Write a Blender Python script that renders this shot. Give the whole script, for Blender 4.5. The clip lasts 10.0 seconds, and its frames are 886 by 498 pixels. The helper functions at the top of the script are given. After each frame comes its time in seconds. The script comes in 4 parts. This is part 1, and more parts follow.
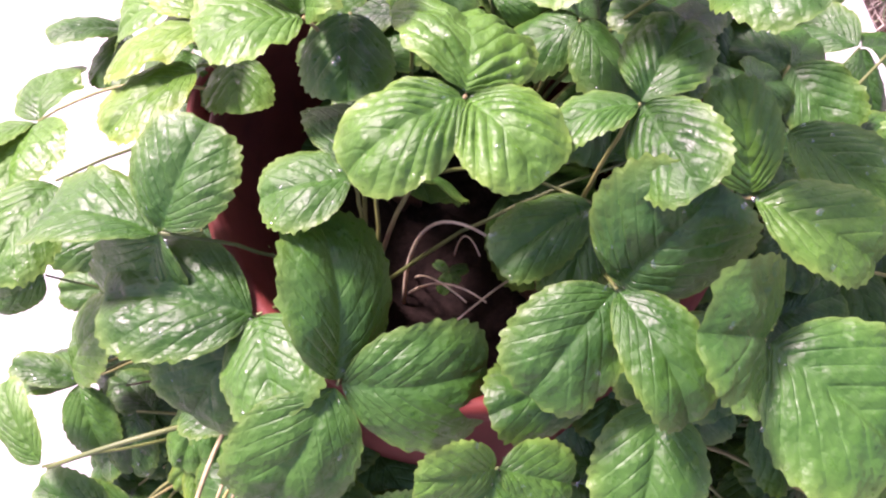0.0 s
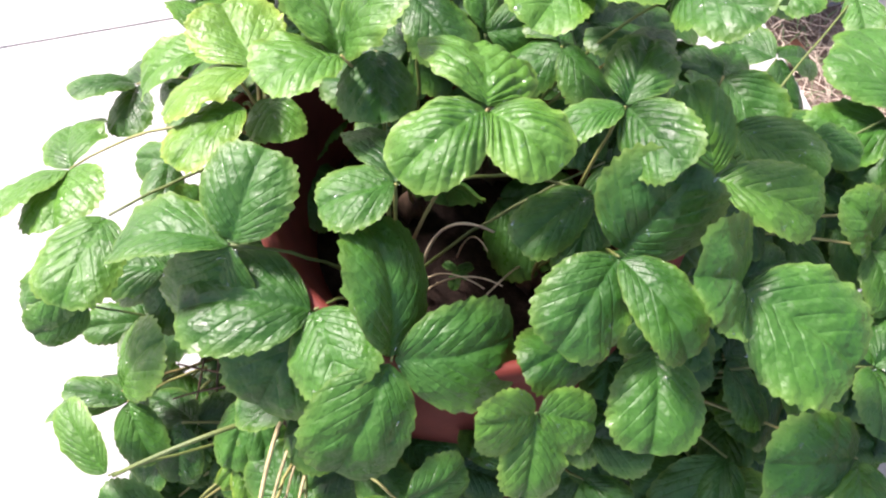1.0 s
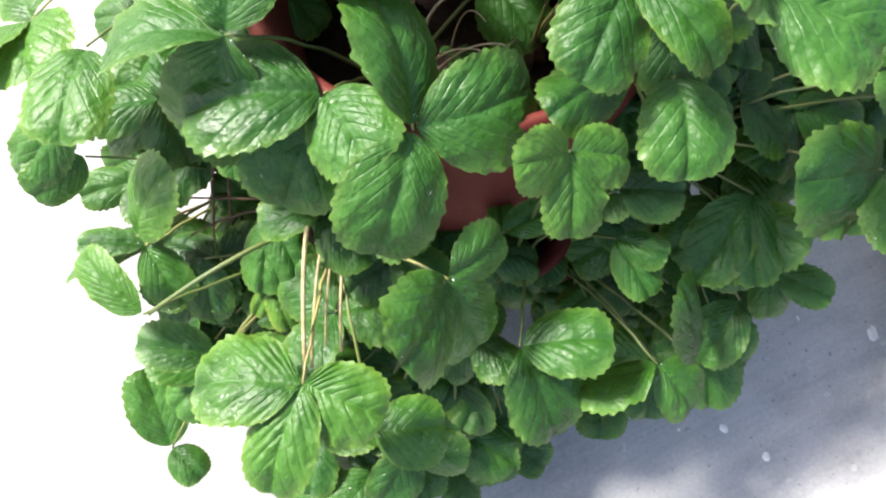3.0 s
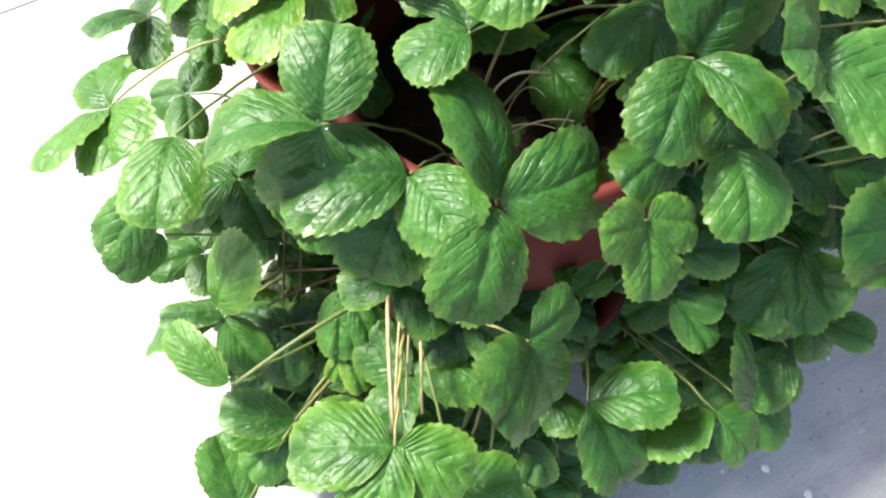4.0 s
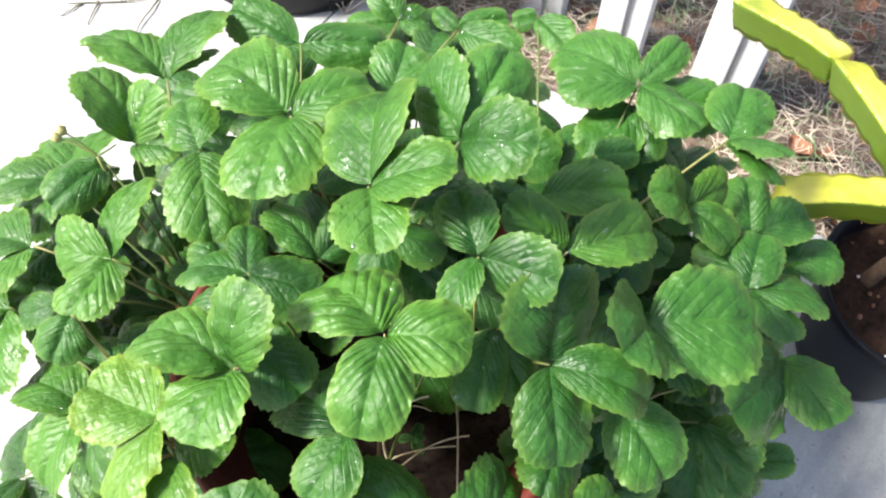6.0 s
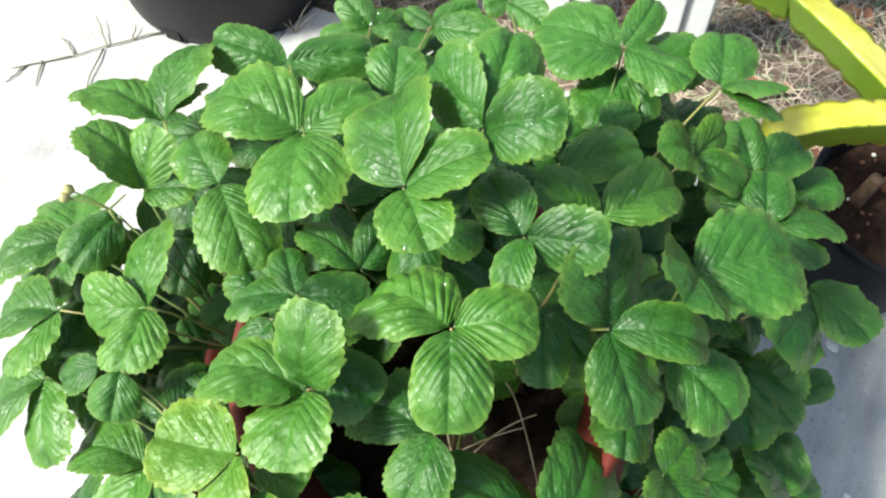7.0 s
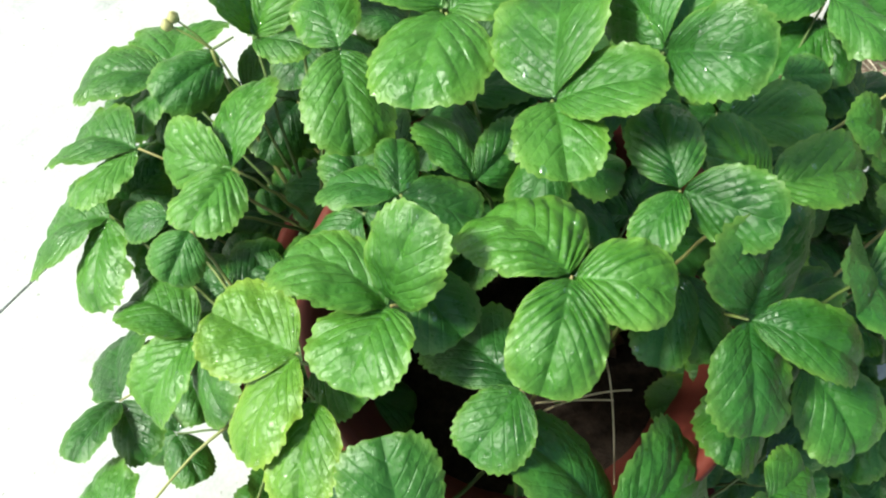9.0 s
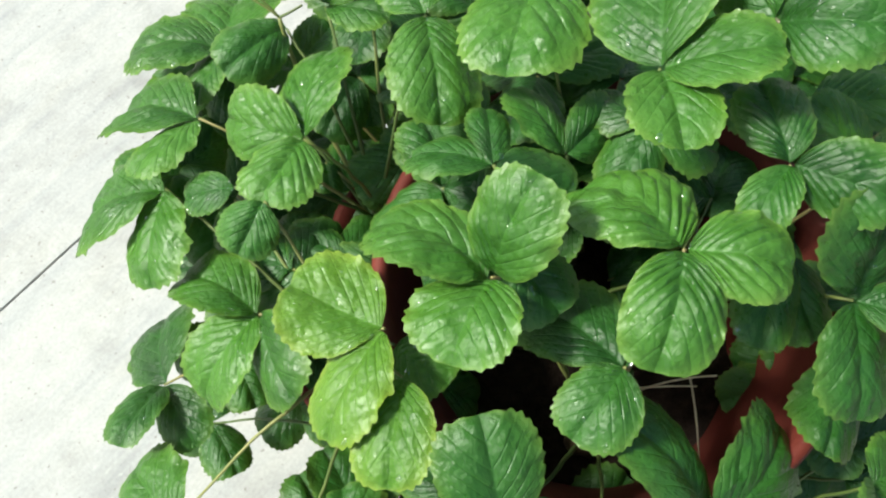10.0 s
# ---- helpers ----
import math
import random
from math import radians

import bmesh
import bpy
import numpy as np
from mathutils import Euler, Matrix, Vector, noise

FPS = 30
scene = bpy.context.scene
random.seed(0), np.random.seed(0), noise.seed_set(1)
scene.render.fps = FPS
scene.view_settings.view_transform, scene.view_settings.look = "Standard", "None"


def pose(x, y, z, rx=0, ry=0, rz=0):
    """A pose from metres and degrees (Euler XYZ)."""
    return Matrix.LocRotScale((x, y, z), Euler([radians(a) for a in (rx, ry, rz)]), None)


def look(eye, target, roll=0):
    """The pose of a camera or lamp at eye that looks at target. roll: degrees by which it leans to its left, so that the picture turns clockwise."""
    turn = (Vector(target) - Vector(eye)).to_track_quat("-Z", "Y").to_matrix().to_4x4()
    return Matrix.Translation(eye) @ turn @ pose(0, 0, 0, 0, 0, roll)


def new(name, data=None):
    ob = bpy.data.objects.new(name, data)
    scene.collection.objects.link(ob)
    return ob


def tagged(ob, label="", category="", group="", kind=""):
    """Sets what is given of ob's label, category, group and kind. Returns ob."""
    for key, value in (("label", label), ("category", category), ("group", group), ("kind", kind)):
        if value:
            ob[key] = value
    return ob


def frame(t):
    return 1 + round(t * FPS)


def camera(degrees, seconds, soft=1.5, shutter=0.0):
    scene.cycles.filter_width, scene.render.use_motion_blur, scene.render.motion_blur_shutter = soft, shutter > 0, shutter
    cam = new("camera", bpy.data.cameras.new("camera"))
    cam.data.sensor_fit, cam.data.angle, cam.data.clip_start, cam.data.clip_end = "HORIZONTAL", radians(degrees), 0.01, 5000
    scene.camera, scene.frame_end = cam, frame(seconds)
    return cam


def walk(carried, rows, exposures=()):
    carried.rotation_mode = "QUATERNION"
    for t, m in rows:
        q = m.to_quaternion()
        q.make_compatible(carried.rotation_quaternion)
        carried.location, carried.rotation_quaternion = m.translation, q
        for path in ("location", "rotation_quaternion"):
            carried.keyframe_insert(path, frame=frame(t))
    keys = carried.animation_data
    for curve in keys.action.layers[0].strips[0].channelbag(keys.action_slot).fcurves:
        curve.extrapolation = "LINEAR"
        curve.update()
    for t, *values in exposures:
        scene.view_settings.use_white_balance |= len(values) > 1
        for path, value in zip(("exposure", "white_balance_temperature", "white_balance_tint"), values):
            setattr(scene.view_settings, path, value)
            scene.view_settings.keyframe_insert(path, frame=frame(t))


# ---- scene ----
cam = camera(54.78, 10.0, soft=2.2)
PATH = [
    (0, (-0.0212, -0.1493, 0.8242), (-0.0079, 0.0329, 0.3588), 5.41),
    (0.5, (-0.0532, -0.1822, 0.8615), (-0.0145, 0.0147, 0.4035), 9.61),
    (1, (-0.0842, -0.2064, 0.8853), (-0.0264, -0.0012, 0.4330), 11.35),
    (1.5, (-0.0847, -0.2202, 0.9059), (-0.0013, -0.0136, 0.4583), 8.55),
    (2, (-0.0979, -0.2586, 0.8964), (-0.0289, -0.0564, 0.4443), 2.06),
    (2.5, (-0.1056, -0.2614, 0.8658), (-0.0360, -0.1084, 0.3949), 8.59),
    (2.7, (-0.1142, -0.2641, 0.8432), (-0.0489, -0.1211, 0.3685), 9.80),
    (3.8, (-0.1547, -0.2527, 0.8431), (-0.0875, -0.0938, 0.3738), 7.23),
    (4, (-0.1787, -0.2431, 0.8763), (-0.0997, -0.0785, 0.4108), 8.62),
    (4.5, (-0.1956, -0.2492, 0.9457), (-0.0986, -0.0525, 0.4963), 0.86),
    (5, (-0.0867, -0.1788, 0.9546), (-0.0059, 0.0203, 0.5031), -3.84),
    (5.2, (-0.0654, -0.1570, 0.9591), (0.0174, 0.0440, 0.5088), -2.62),
    (6.3, (-0.1333, -0.1034, 0.9817), (0.0436, 0.0559, 0.5421), -2.37),
    (6.5, (-0.1461, -0.0928, 0.9858), (0.0278, 0.0684, 0.5456), -5.05),
    (7, (-0.1553, -0.0773, 0.9775), (0.0239, 0.0731, 0.5356), -4.57),
    (7.5, (-0.1402, -0.0500, 0.9385), (-0.0004, 0.0887, 0.4789), -3.26),
    (8, (-0.1052, -0.0337, 0.9100), (0.0128, 0.1017, 0.4433), -3.65),
    (8.5, (-0.0810, -0.0273, 0.9256), (0.0486, 0.1235, 0.4668), -2.14),
    (9, (-0.1490, -0.0265, 0.9092), (-0.0291, 0.1203, 0.4465), -0.89),
    (9.5, (-0.2040, 0.0059, 0.8968), (-0.0814, 0.1640, 0.4385), -0.53),
    (10, (-0.2094, 0.0062, 0.8811), (-0.0709, 0.1478, 0.4220), 5.01),
]
walk(cam, [(t, look(eye, target, roll)) for t, eye, target, roll in PATH], [(0.0, 1.63, 6500, 58), (0.5, 1.54, 6500, 29), (1.0, 1.49, 6500, 23), (2.5, 1.44, 6500, 13), (5.0, 1.5, 6500, 9), (6.5, 1.2, 6500, 4), (7.5, 1.05, 6500, -6), (8.5, 1.0, 6500, -11), (9.5, 0.98, 6500, -11), (10.0, 0.65, 6500, -4)])

# ---- light ----
SUN_AZ, SUN_EL = 141.0, 50.0
world = bpy.data.worlds.new("sky")
scene.world = world
world.use_nodes = True
wn = world.node_tree
sky = wn.nodes.new("ShaderNodeTexSky")
sky.sky_type, sky.sun_disc = "NISHITA", False
sky.sun_elevation, sky.sun_rotation = radians(SUN_EL), radians(90 - SUN_AZ)
sky.air_density, sky.dust_density = 1.0, 3.0
wn.links.new(sky.outputs[0], wn.nodes["Background"].inputs[0])
wn.nodes["Background"].inputs[1].default_value = 0.114
sun = new("sun", bpy.data.lights.new("sun", "SUN"))
sun.data.energy, sun.data.angle, sun.data.color = 3.95, radians(10), (1.0, 0.96, 0.9)
sun.matrix_world = look((math.cos(radians(SUN_AZ)) * math.cos(radians(SUN_EL)) * 5, math.sin(radians(SUN_AZ)) * math.cos(radians(SUN_EL)) * 5, math.sin(radians(SUN_EL)) * 5), (0, 0, 0))

rng = random.Random(7)


# ---- materials ----
class Mat:
    """A node material with short calls."""

    def __init__(self, name):
        self.mat = bpy.data.materials.new(name)
        self.mat.use_nodes = True
        self.t = self.mat.node_tree
        self.bsdf = self.t.nodes["Principled BSDF"]
        self.out = self.t.nodes["Material Output"]

    def node(self, kind, **inputs):
        n = self.t.nodes.new("ShaderNode" + kind)
        for key, value in inputs.items():
            self.put(n, key, value)
        return n

    def put(self, n, key, value):
        s = n.inputs[int(key[1:])] if key[0] == "i" and key[1:].isdigit() else n.inputs[key]
        if isinstance(value, bpy.types.NodeSocket):
            self.t.links.new(value, s)
        else:
            s.default_value = value

    def math(self, op, a, b=0.0, c=0.0):
        n = self.node("Math", i0=a, i1=b, i2=c)
        n.operation = op
        return n.outputs[0]

    def ramp(self, fac, *stops):
        n = self.node("ValToRGB", Fac=fac)
        e = n.color_ramp.elements
        while len(e) < len(stops):
            e.new(0.5)
        for el, (pos, col) in zip(e, stops):
            el.position, el.color = pos, (*col, 1) if len(col) == 3 else col
        return n.outputs[0]

    def noise(self, scale, detail=4.0, rough=0.55, coords=None, kind="Object"):
        n = self.node("TexNoise", Scale=scale, Detail=detail, Roughness=rough, Vector=coords or self.coords(kind))
        return n.outputs["Fac"]

    def coords(self, kind="Object"):
        return self.node("TexCoord").outputs[kind]

    def mix(self, fac, a, b, blend="MIX"):
        n = self.node("MixRGB", Fac=fac, Color1=a, Color2=b)
        n.blend_type = blend
        return n.outputs[0]

    def bump(self, height, strength=0.3, distance=0.001, normal=None):
        n = self.node("Bump", Strength=strength, Distance=distance, Height=height)
        if normal is not None:
            self.put(n, "Normal", normal)
        return n.outputs[0]

    def set(self, **inputs):
        for key, value in inputs.items():
            self.put(self.bsdf, key.replace("_", " "), value)
        return self.mat


def c4(r, g, b):
    return (r, g, b, 1.0)


def leaf_material(name, dark, mid, light, rim, rim_amount, ribbed):
    m = Mat(name)
    uv = m.node("UVMap").outputs[0]
    sep = m.node("SeparateXYZ", Vector=uv)
    u, v = sep.outputs[0], sep.outputs[1]
    frac = m.math("FRACT", u)
    side = m.math("ABSOLUTE", m.math("SUBTRACT", frac, 0.5))
    vein = m.math("SUBTRACT", 1.0, m.math("MULTIPLY", side, 9.0))
    vein = m.math("MAXIMUM", vein, m.math("SUBTRACT", 1.0, m.math("MULTIPLY", v, 16.0)))
    vein = m.math("MAXIMUM", vein, 0.0)
    big = m.noise(34.0, 3.0)
    fine = m.noise(420.0, 3.0)
    rnd = m.node("ObjectInfo").outputs["Random"]
    base = m.ramp(m.math("ADD", m.math("MULTIPLY", big, 0.6), m.math("MULTIPLY", rnd, 0.45)), (0.25, dark), (0.5, mid), (0.8, light))
    outward = m.math("ADD", m.math("POWER", v, 2.2), m.math("MULTIPLY", m.math("SUBTRACT", m.noise(70.0, 3.0), 0.5), 0.9))
    base = m.mix(m.ramp(outward, (0.05, (0.0, 0.0, 0.0)), (0.95, (0.55, 0.55, 0.55))), base, c4(*[1.12 * x for x in light]))
    vein = m.math("MULTIPLY", vein, m.math("SUBTRACT", 1.0, m.math("POWER", v, 2.5)))
    base = m.mix(m.math("MULTIPLY", vein, 0.2), base, c4(*[min(1, x * 1.7 + 0.015) for x in mid]))
    speck = m.ramp(fine, (0.35, (0.82, 0.84, 0.82)), (0.7, (1.10, 1.08, 1.06)))
    base = m.mix(0.8, base, speck, "MULTIPLY")
    edge = m.math("MULTIPLY", m.math("POWER", v, 7.0), m.math("MULTIPLY", m.noise(38.0), rim_amount))
    base = m.mix(edge, base, c4(*rim))
    base = m.mix(m.math("MULTIPLY", m.math("POWER", v, 20.0), m.math("MULTIPLY", m.noise(60.0, 3.0), 0.4)), base, c4(*rim))
    cells = m.node("TexVoronoi", Scale=260.0, Vector=m.coords("Object"))
    cells.feature = "SMOOTH_F1"
    crinkle = m.math("ADD", m.math("MULTIPLY", cells.outputs["Distance"], 0.8), m.math("MULTIPLY", m.noise(170.0, 5.0), 0.9))
    crinkle = m.math("ADD", crinkle, m.math("MULTIPLY", m.noise(65.0, 3.0), 0.9))
    crinkle = m.math("ADD", crinkle, m.math("MULTIPLY", m.noise(330.0, 4.0, 0.65), 0.35))
    ladder = m.node("CombineXYZ", X=m.math("MULTIPLY", u, 1.6), Y=m.math("MULTIPLY", v, 15.0), Z=m.math("MULTIPLY", rnd, 20.0))
    crinkle = m.math("ADD", crinkle, m.math("MULTIPLY", m.noise(1.0, 3.0, 0.6, ladder.outputs[0]), 0.6))
    swell = m.math("MULTIPLY", m.math("POWER", m.math("MULTIPLY", m.math("SUBTRACT", 0.5, side), 2.0), 1.6), m.math("MULTIPLY", m.math("SUBTRACT", 1.0, v), 1.6))
    crinkle = m.math("SUBTRACT", crinkle, m.math("MULTIPLY", swell, m.math("MULTIPLY", m.math("ADD", rnd, 0.15), ribbed)))
    crinkle = m.math("SUBTRACT", crinkle, m.math("MULTIPLY", vein, 0.4))
    normal = m.bump(crinkle, 0.78, 0.0011)
    wet = m.noise(75.0, 4.0)
    rough = m.ramp(wet, (0.36, (0.29, 0.29, 0.29)), (0.48, (0.40, 0.40, 0.40)), (0.7, (0.53, 0.53, 0.53)))
    drops = m.ramp(m.noise(230.0, 2.0), (0.60, (1.0, 1.0, 1.0)), (0.70, (0.45, 0.45, 0.45)))
    rough = m.math("MULTIPLY", rough, drops)
    m.set(Base_Color=base, Roughness=rough, Normal=normal, IOR=1.45, Specular_IOR_Level=0.50)
    trans = m.node("BsdfTranslucent", Color=m.mix(0.5, base, c4(0.22, 0.40, 0.03)), Normal=normal)
    both = m.node("MixShader", i0=0.10, i1=m.bsdf.outputs[0], i2=trans.outputs[0])
    m.t.links.new(both.outputs[0], m.out.inputs[0])
    return m.mat


LEAF = [
    leaf_material("leaf_deep_green", (0.013, 0.052, 0.008), (0.027, 0.102, 0.013), (0.047, 0.146, 0.019), (0.17, 0.26, 0.05), 0.6, 0.12),
    # fresh leaves; on the left-hand plants this paler green stands for sunlight
    leaf_material("leaf_fresh_sunlit_green", (0.022, 0.079, 0.010), (0.043, 0.133, 0.015), (0.069, 0.180, 0.022), (0.20, 0.29, 0.05), 0.6, 0.25),
    leaf_material("leaf_yellow_green", (0.036, 0.112, 0.012), (0.068, 0.170, 0.016), (0.114, 0.226, 0.022), (0.30, 0.36, 0.05), 0.8, 0.15),
    # darker copy of the deep green: shade of low leaves put into colour
    leaf_material("leaf_shaded_green", (0.011, 0.045, 0.008), (0.022, 0.087, 0.012), (0.039, 0.126, 0.017), (0.17, 0.25, 0.04), 0.6, 0.08),
]


def stem_material():
    m = Mat("leaf_stalk")
    rnd = m.node("ObjectInfo").outputs["Random"]
    col = m.ramp(m.math("ADD", m.math("MULTIPLY", m.noise(30.0), 0.5), m.math("MULTIPLY", rnd, 0.5)), (0.3, (0.08, 0.12, 0.03)), (0.5, (0.15, 0.18, 0.045)), (0.68, (0.26, 0.25, 0.085)), (0.82, (0.19, 0.10, 0.05)))
    return m.set(Base_Color=col, Roughness=0.5, Normal=m.bump(m.noise(600.0), 0.3, 0.0005))


def dry_material():
    m = Mat("dry_stalk")
    col = m.ramp(m.noise(60.0), (0.3, (0.46, 0.36, 0.22)), (0.7, (0.74, 0.64, 0.44)))
    return m.set(Base_Color=col, Roughness=0.7)


def terracotta_material():
    m = Mat("terracotta_plastic")
    col = m.ramp(m.noise(14.0, 5.0), (0.3, (0.085, 0.015, 0.011)), (0.6, (0.14, 0.025, 0.017)), (0.85, (0.18, 0.041, 0.025)))
    dirt = m.ramp(m.noise(45.0, 6.0, 0.7), (0.52, (1, 1, 1)), (0.72, (0.55, 0.45, 0.38)))
    col = m.mix(0.8, col, dirt, "MULTIPLY")
    return m.set(Base_Color=col, Roughness=0.68, Specular_IOR_Level=0.3, Normal=m.bump(m.noise(300.0), 0.2, 0.0006))


def soil_material(name, dark, light):
    m = Mat(name)
    col = m.ramp(m.noise(120.0, 8.0, 0.7), (0.3, dark), (0.62, light), (0.8, tuple(min(1, 2 * x) for x in light)))
    return m.set(Base_Color=col, Roughness=0.95, Specular_IOR_Level=0.1, Normal=m.bump(m.noise(160.0, 8.0, 0.7), 0.9, 0.004))


def concrete_material():
    m = Mat("concrete")
    g = m.coords("Object")
    big = m.noise(3.0, 6.0, 0.6, g)
    mid = m.noise(17.0, 6.0, 0.65, g)
    fine = m.noise(240.0, 4.0, 0.6, g)
    col = m.ramp(m.math("ADD", m.math("MULTIPLY", big, 0.5), m.math("MULTIPLY", mid, 0.5)), (0.32, (0.33, 0.322, 0.315)), (0.47, (0.445, 0.438, 0.428)), (0.66, (0.52, 0.508, 0.49)))
    col = m.mix(0.35, col, m.ramp(fine, (0.3, (0.6, 0.6, 0.6)), (0.7, (1.1, 1.1, 1.1))), "MULTIPLY")
    stain = m.ramp(m.noise(7.0, 7.0, 0.7, g), (0.48, (1, 1, 1)), (0.66, (0.74, 0.73, 0.72)))
    col = m.mix(0.9, col, stain, "MULTIPLY")
    drawn = m.node("Mapping", Vector=g, Scale=(2.2, 26.0, 1.0)).outputs[0]
    streaks = m.ramp(m.noise(1.0, 6.0, 0.7, drawn), (0.38, (1.04, 1.03, 1.01)), (0.52, (0.95, 0.95, 0.96)), (0.68, (0.74, 0.76, 0.80)))
    col = m.mix(0.85, col, streaks, "MULTIPLY")
    spots = m.ramp(m.noise(60.0, 2.0, 0.4, g), (0.70, (0, 0, 0)), (0.76, (1, 1, 1)))
    col = m.mix(m.math("MULTIPLY", spots, 0.25), col, c4(0.7, 0.69, 0.66))
    grime = m.ramp(m.noise(38.0, 5.0, 0.75, g), (0.62, (0, 0, 0)), (0.75, (1, 1, 1)))
    col = m.mix(m.math("MULTIPLY", grime, 0.45), col, c4(0.22, 0.21, 0.20))
    pits = m.ramp(m.noise(150.0, 3.0, 0.5, g), (0.66, (0, 0, 0)), (0.71, (1, 1, 1)))
    col = m.mix(m.math("MULTIPLY", pits, 0.6), col, c4(0.16, 0.14, 0.12))
    return m.set(Base_Color=col, Roughness=m.ramp(mid, (0.3, (0.55, 0.55, 0.55)), (0.7, (0.85, 0.85, 0.85))), Normal=m.bump(fine, 0.25, 0.0015))


def plain_material(name, col, rough, var=0.12, scale=20.0, bump=0.15, metallic=0.0, shine=0.5):
    m = Mat(name)
    a = tuple(x * (1 - var) for x in col)
    b = tuple(min(1.0, x * (1 + var)) for x in col)
    return m.set(Base_Color=m.ramp(m.noise(scale, 5.0), (0.35, a), (0.65, b)), Roughness=rough, Metallic=metallic, Specular_IOR_Level=shine, Normal=m.bump(m.noise(scale * 12), bump, 0.0008))


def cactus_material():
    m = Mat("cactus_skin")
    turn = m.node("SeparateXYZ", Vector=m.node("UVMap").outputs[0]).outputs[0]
    # yellowed skin; the lower face's shade is put in as darker green
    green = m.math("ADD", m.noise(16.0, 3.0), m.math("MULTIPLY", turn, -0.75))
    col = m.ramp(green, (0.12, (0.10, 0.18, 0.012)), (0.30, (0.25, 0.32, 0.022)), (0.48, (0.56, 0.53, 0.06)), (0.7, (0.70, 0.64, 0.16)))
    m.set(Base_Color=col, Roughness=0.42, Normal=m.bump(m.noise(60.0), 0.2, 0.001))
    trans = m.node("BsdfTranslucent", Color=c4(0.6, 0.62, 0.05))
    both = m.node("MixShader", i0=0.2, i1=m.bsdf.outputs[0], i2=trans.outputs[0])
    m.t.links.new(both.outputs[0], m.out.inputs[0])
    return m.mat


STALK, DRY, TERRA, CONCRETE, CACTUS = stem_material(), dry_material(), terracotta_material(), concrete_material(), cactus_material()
SOIL = soil_material("potting_soil", (0.008, 0.0055, 0.0045), (0.032, 0.021, 0.016))
EARTH = soil_material("bare_earth", (0.10, 0.070, 0.055), (0.23, 0.165, 0.130))
CROWN = plain_material("crown_bark", (0.10, 0.06, 0.035), 0.85, 0.4, 120.0, 0.6)
BLACK = plain_material("black_plastic", (0.006, 0.006, 0.009), 0.5, 0.3, 18.0, 0.1, 0.0, 0.25)
WHITE = plain_material("white_vinyl", (0.58, 0.585, 0.61), 0.35, 0.04, 9.0, 0.05)
CHIP = plain_material("white_chip", (0.75, 0.74, 0.70), 0.7, 0.1, 80.0, 0.2)
STRAW = plain_material("straw", (0.40, 0.33, 0.26), 0.8, 0.5, 22.0, 0.1)
GRASS = plain_material("thin_grass", (0.13, 0.20, 0.08), 0.6, 0.3, 9.0, 0.1)
DEAD = plain_material("dead_leaf", (0.26, 0.12, 0.07), 0.8, 0.3, 40.0, 0.3)
BUD = plain_material("bud_green", (0.42, 0.38, 0.16), 0.6, 0.2, 90.0, 0.2)
PALE = plain_material("pale_stalk", (0.36, 0.30, 0.15), 0.6, 0.3, 120.0, 0.3)


def water_material():
    m = Mat("water")
    clear = m.node("BsdfTransparent", Color=c4(1, 1, 1))
    gloss = m.node("BsdfGlossy", Color=c4(1, 1, 1), Roughness=0.16)
    both = m.node("MixShader", i0=0.10, i1=clear.outputs[0], i2=gloss.outputs[0])
    m.t.links.new(both.outputs[0], m.out.inputs[0])
    return m.mat


WATER = water_material()

# ---- building helpers ----
PLACE = {}


def thing(name, at, label, category, group="", kind=""):
    ob = new(name)
    ob.empty_display_size = 0.05
    ob.matrix_basis = Matrix.Translation(at)
    PLACE[ob] = ob.matrix_basis.copy()
    return tagged(ob, label, category, group, kind)


def hang(ob, parent, m):
    """Put ob at the world pose m under parent."""
    ob.parent = parent
    ob.matrix_parent_inverse = PLACE[parent].inverted()
    ob.matrix_basis = m
    PLACE[ob] = m.copy()
    return ob


def mesh_of(name, verts, faces, mat, smooth=True, uvs=None):
    me = bpy.data.meshes.new(name)
    me.from_pydata([tuple(v) for v in verts], [], faces)
    me.materials.append(mat)
    me.polygons.foreach_set("use_smooth", [smooth] * len(me.polygons))
    if uvs is not None:
        layer = me.uv_layers.new(name="UVMap")
        idx = np.empty(len(me.loops), dtype=np.int32)
        me.loops.foreach_get("vertex_index", idx)
        layer.data.foreach_set("uv", np.asarray(uvs, dtype=np.float32)[idx].ravel())
    me.update()
    return me


def part(name, me, parent, m=None, label=""):
    ob = new(name, me)
    hang(ob, parent, m or Matrix.Identity(4))
    return tagged(ob, label) if label else ob


def part_bm(name, bm, mat, parent, label="", smooth=False, m=None):
    me = bpy.data.meshes.new(name)
    bm.to_mesh(me)
    bm.free()
    me.materials.append(mat)
    if smooth:
        me.polygons.foreach_set("use_smooth", [True] * len(me.polygons))
    return part(name, me, parent, m, label)


def tube(points, radii, sides=6):
    """Vertices and faces of a tube along points."""
    verts, faces = [], []
    pts = [Vector(p) for p in points]
    for i, p in enumerate(pts):
        d = (pts[min(i + 1, len(pts) - 1)] - pts[max(i - 1, 0)]).normalized()
        a = d.orthogonal().normalized() if i == 0 else (a - d * a.dot(d)).normalized()
        b = d.cross(a)
        for k in range(sides):
            w = 2 * math.pi * k / sides
            verts.append(p + (a * math.cos(w) + b * math.sin(w)) * radii[i])
    n = len(pts)
    for i in range(n - 1):
        for k in range(sides):
            k2 = (k + 1) % sides
            faces.append((i * sides + k, i * sides + k2, (i + 1) * sides + k2, (i + 1) * sides + k))
    faces.append(tuple(reversed(range(sides))))
    faces.append(tuple(range((n - 1) * sides, n * sides)))
    return verts, faces


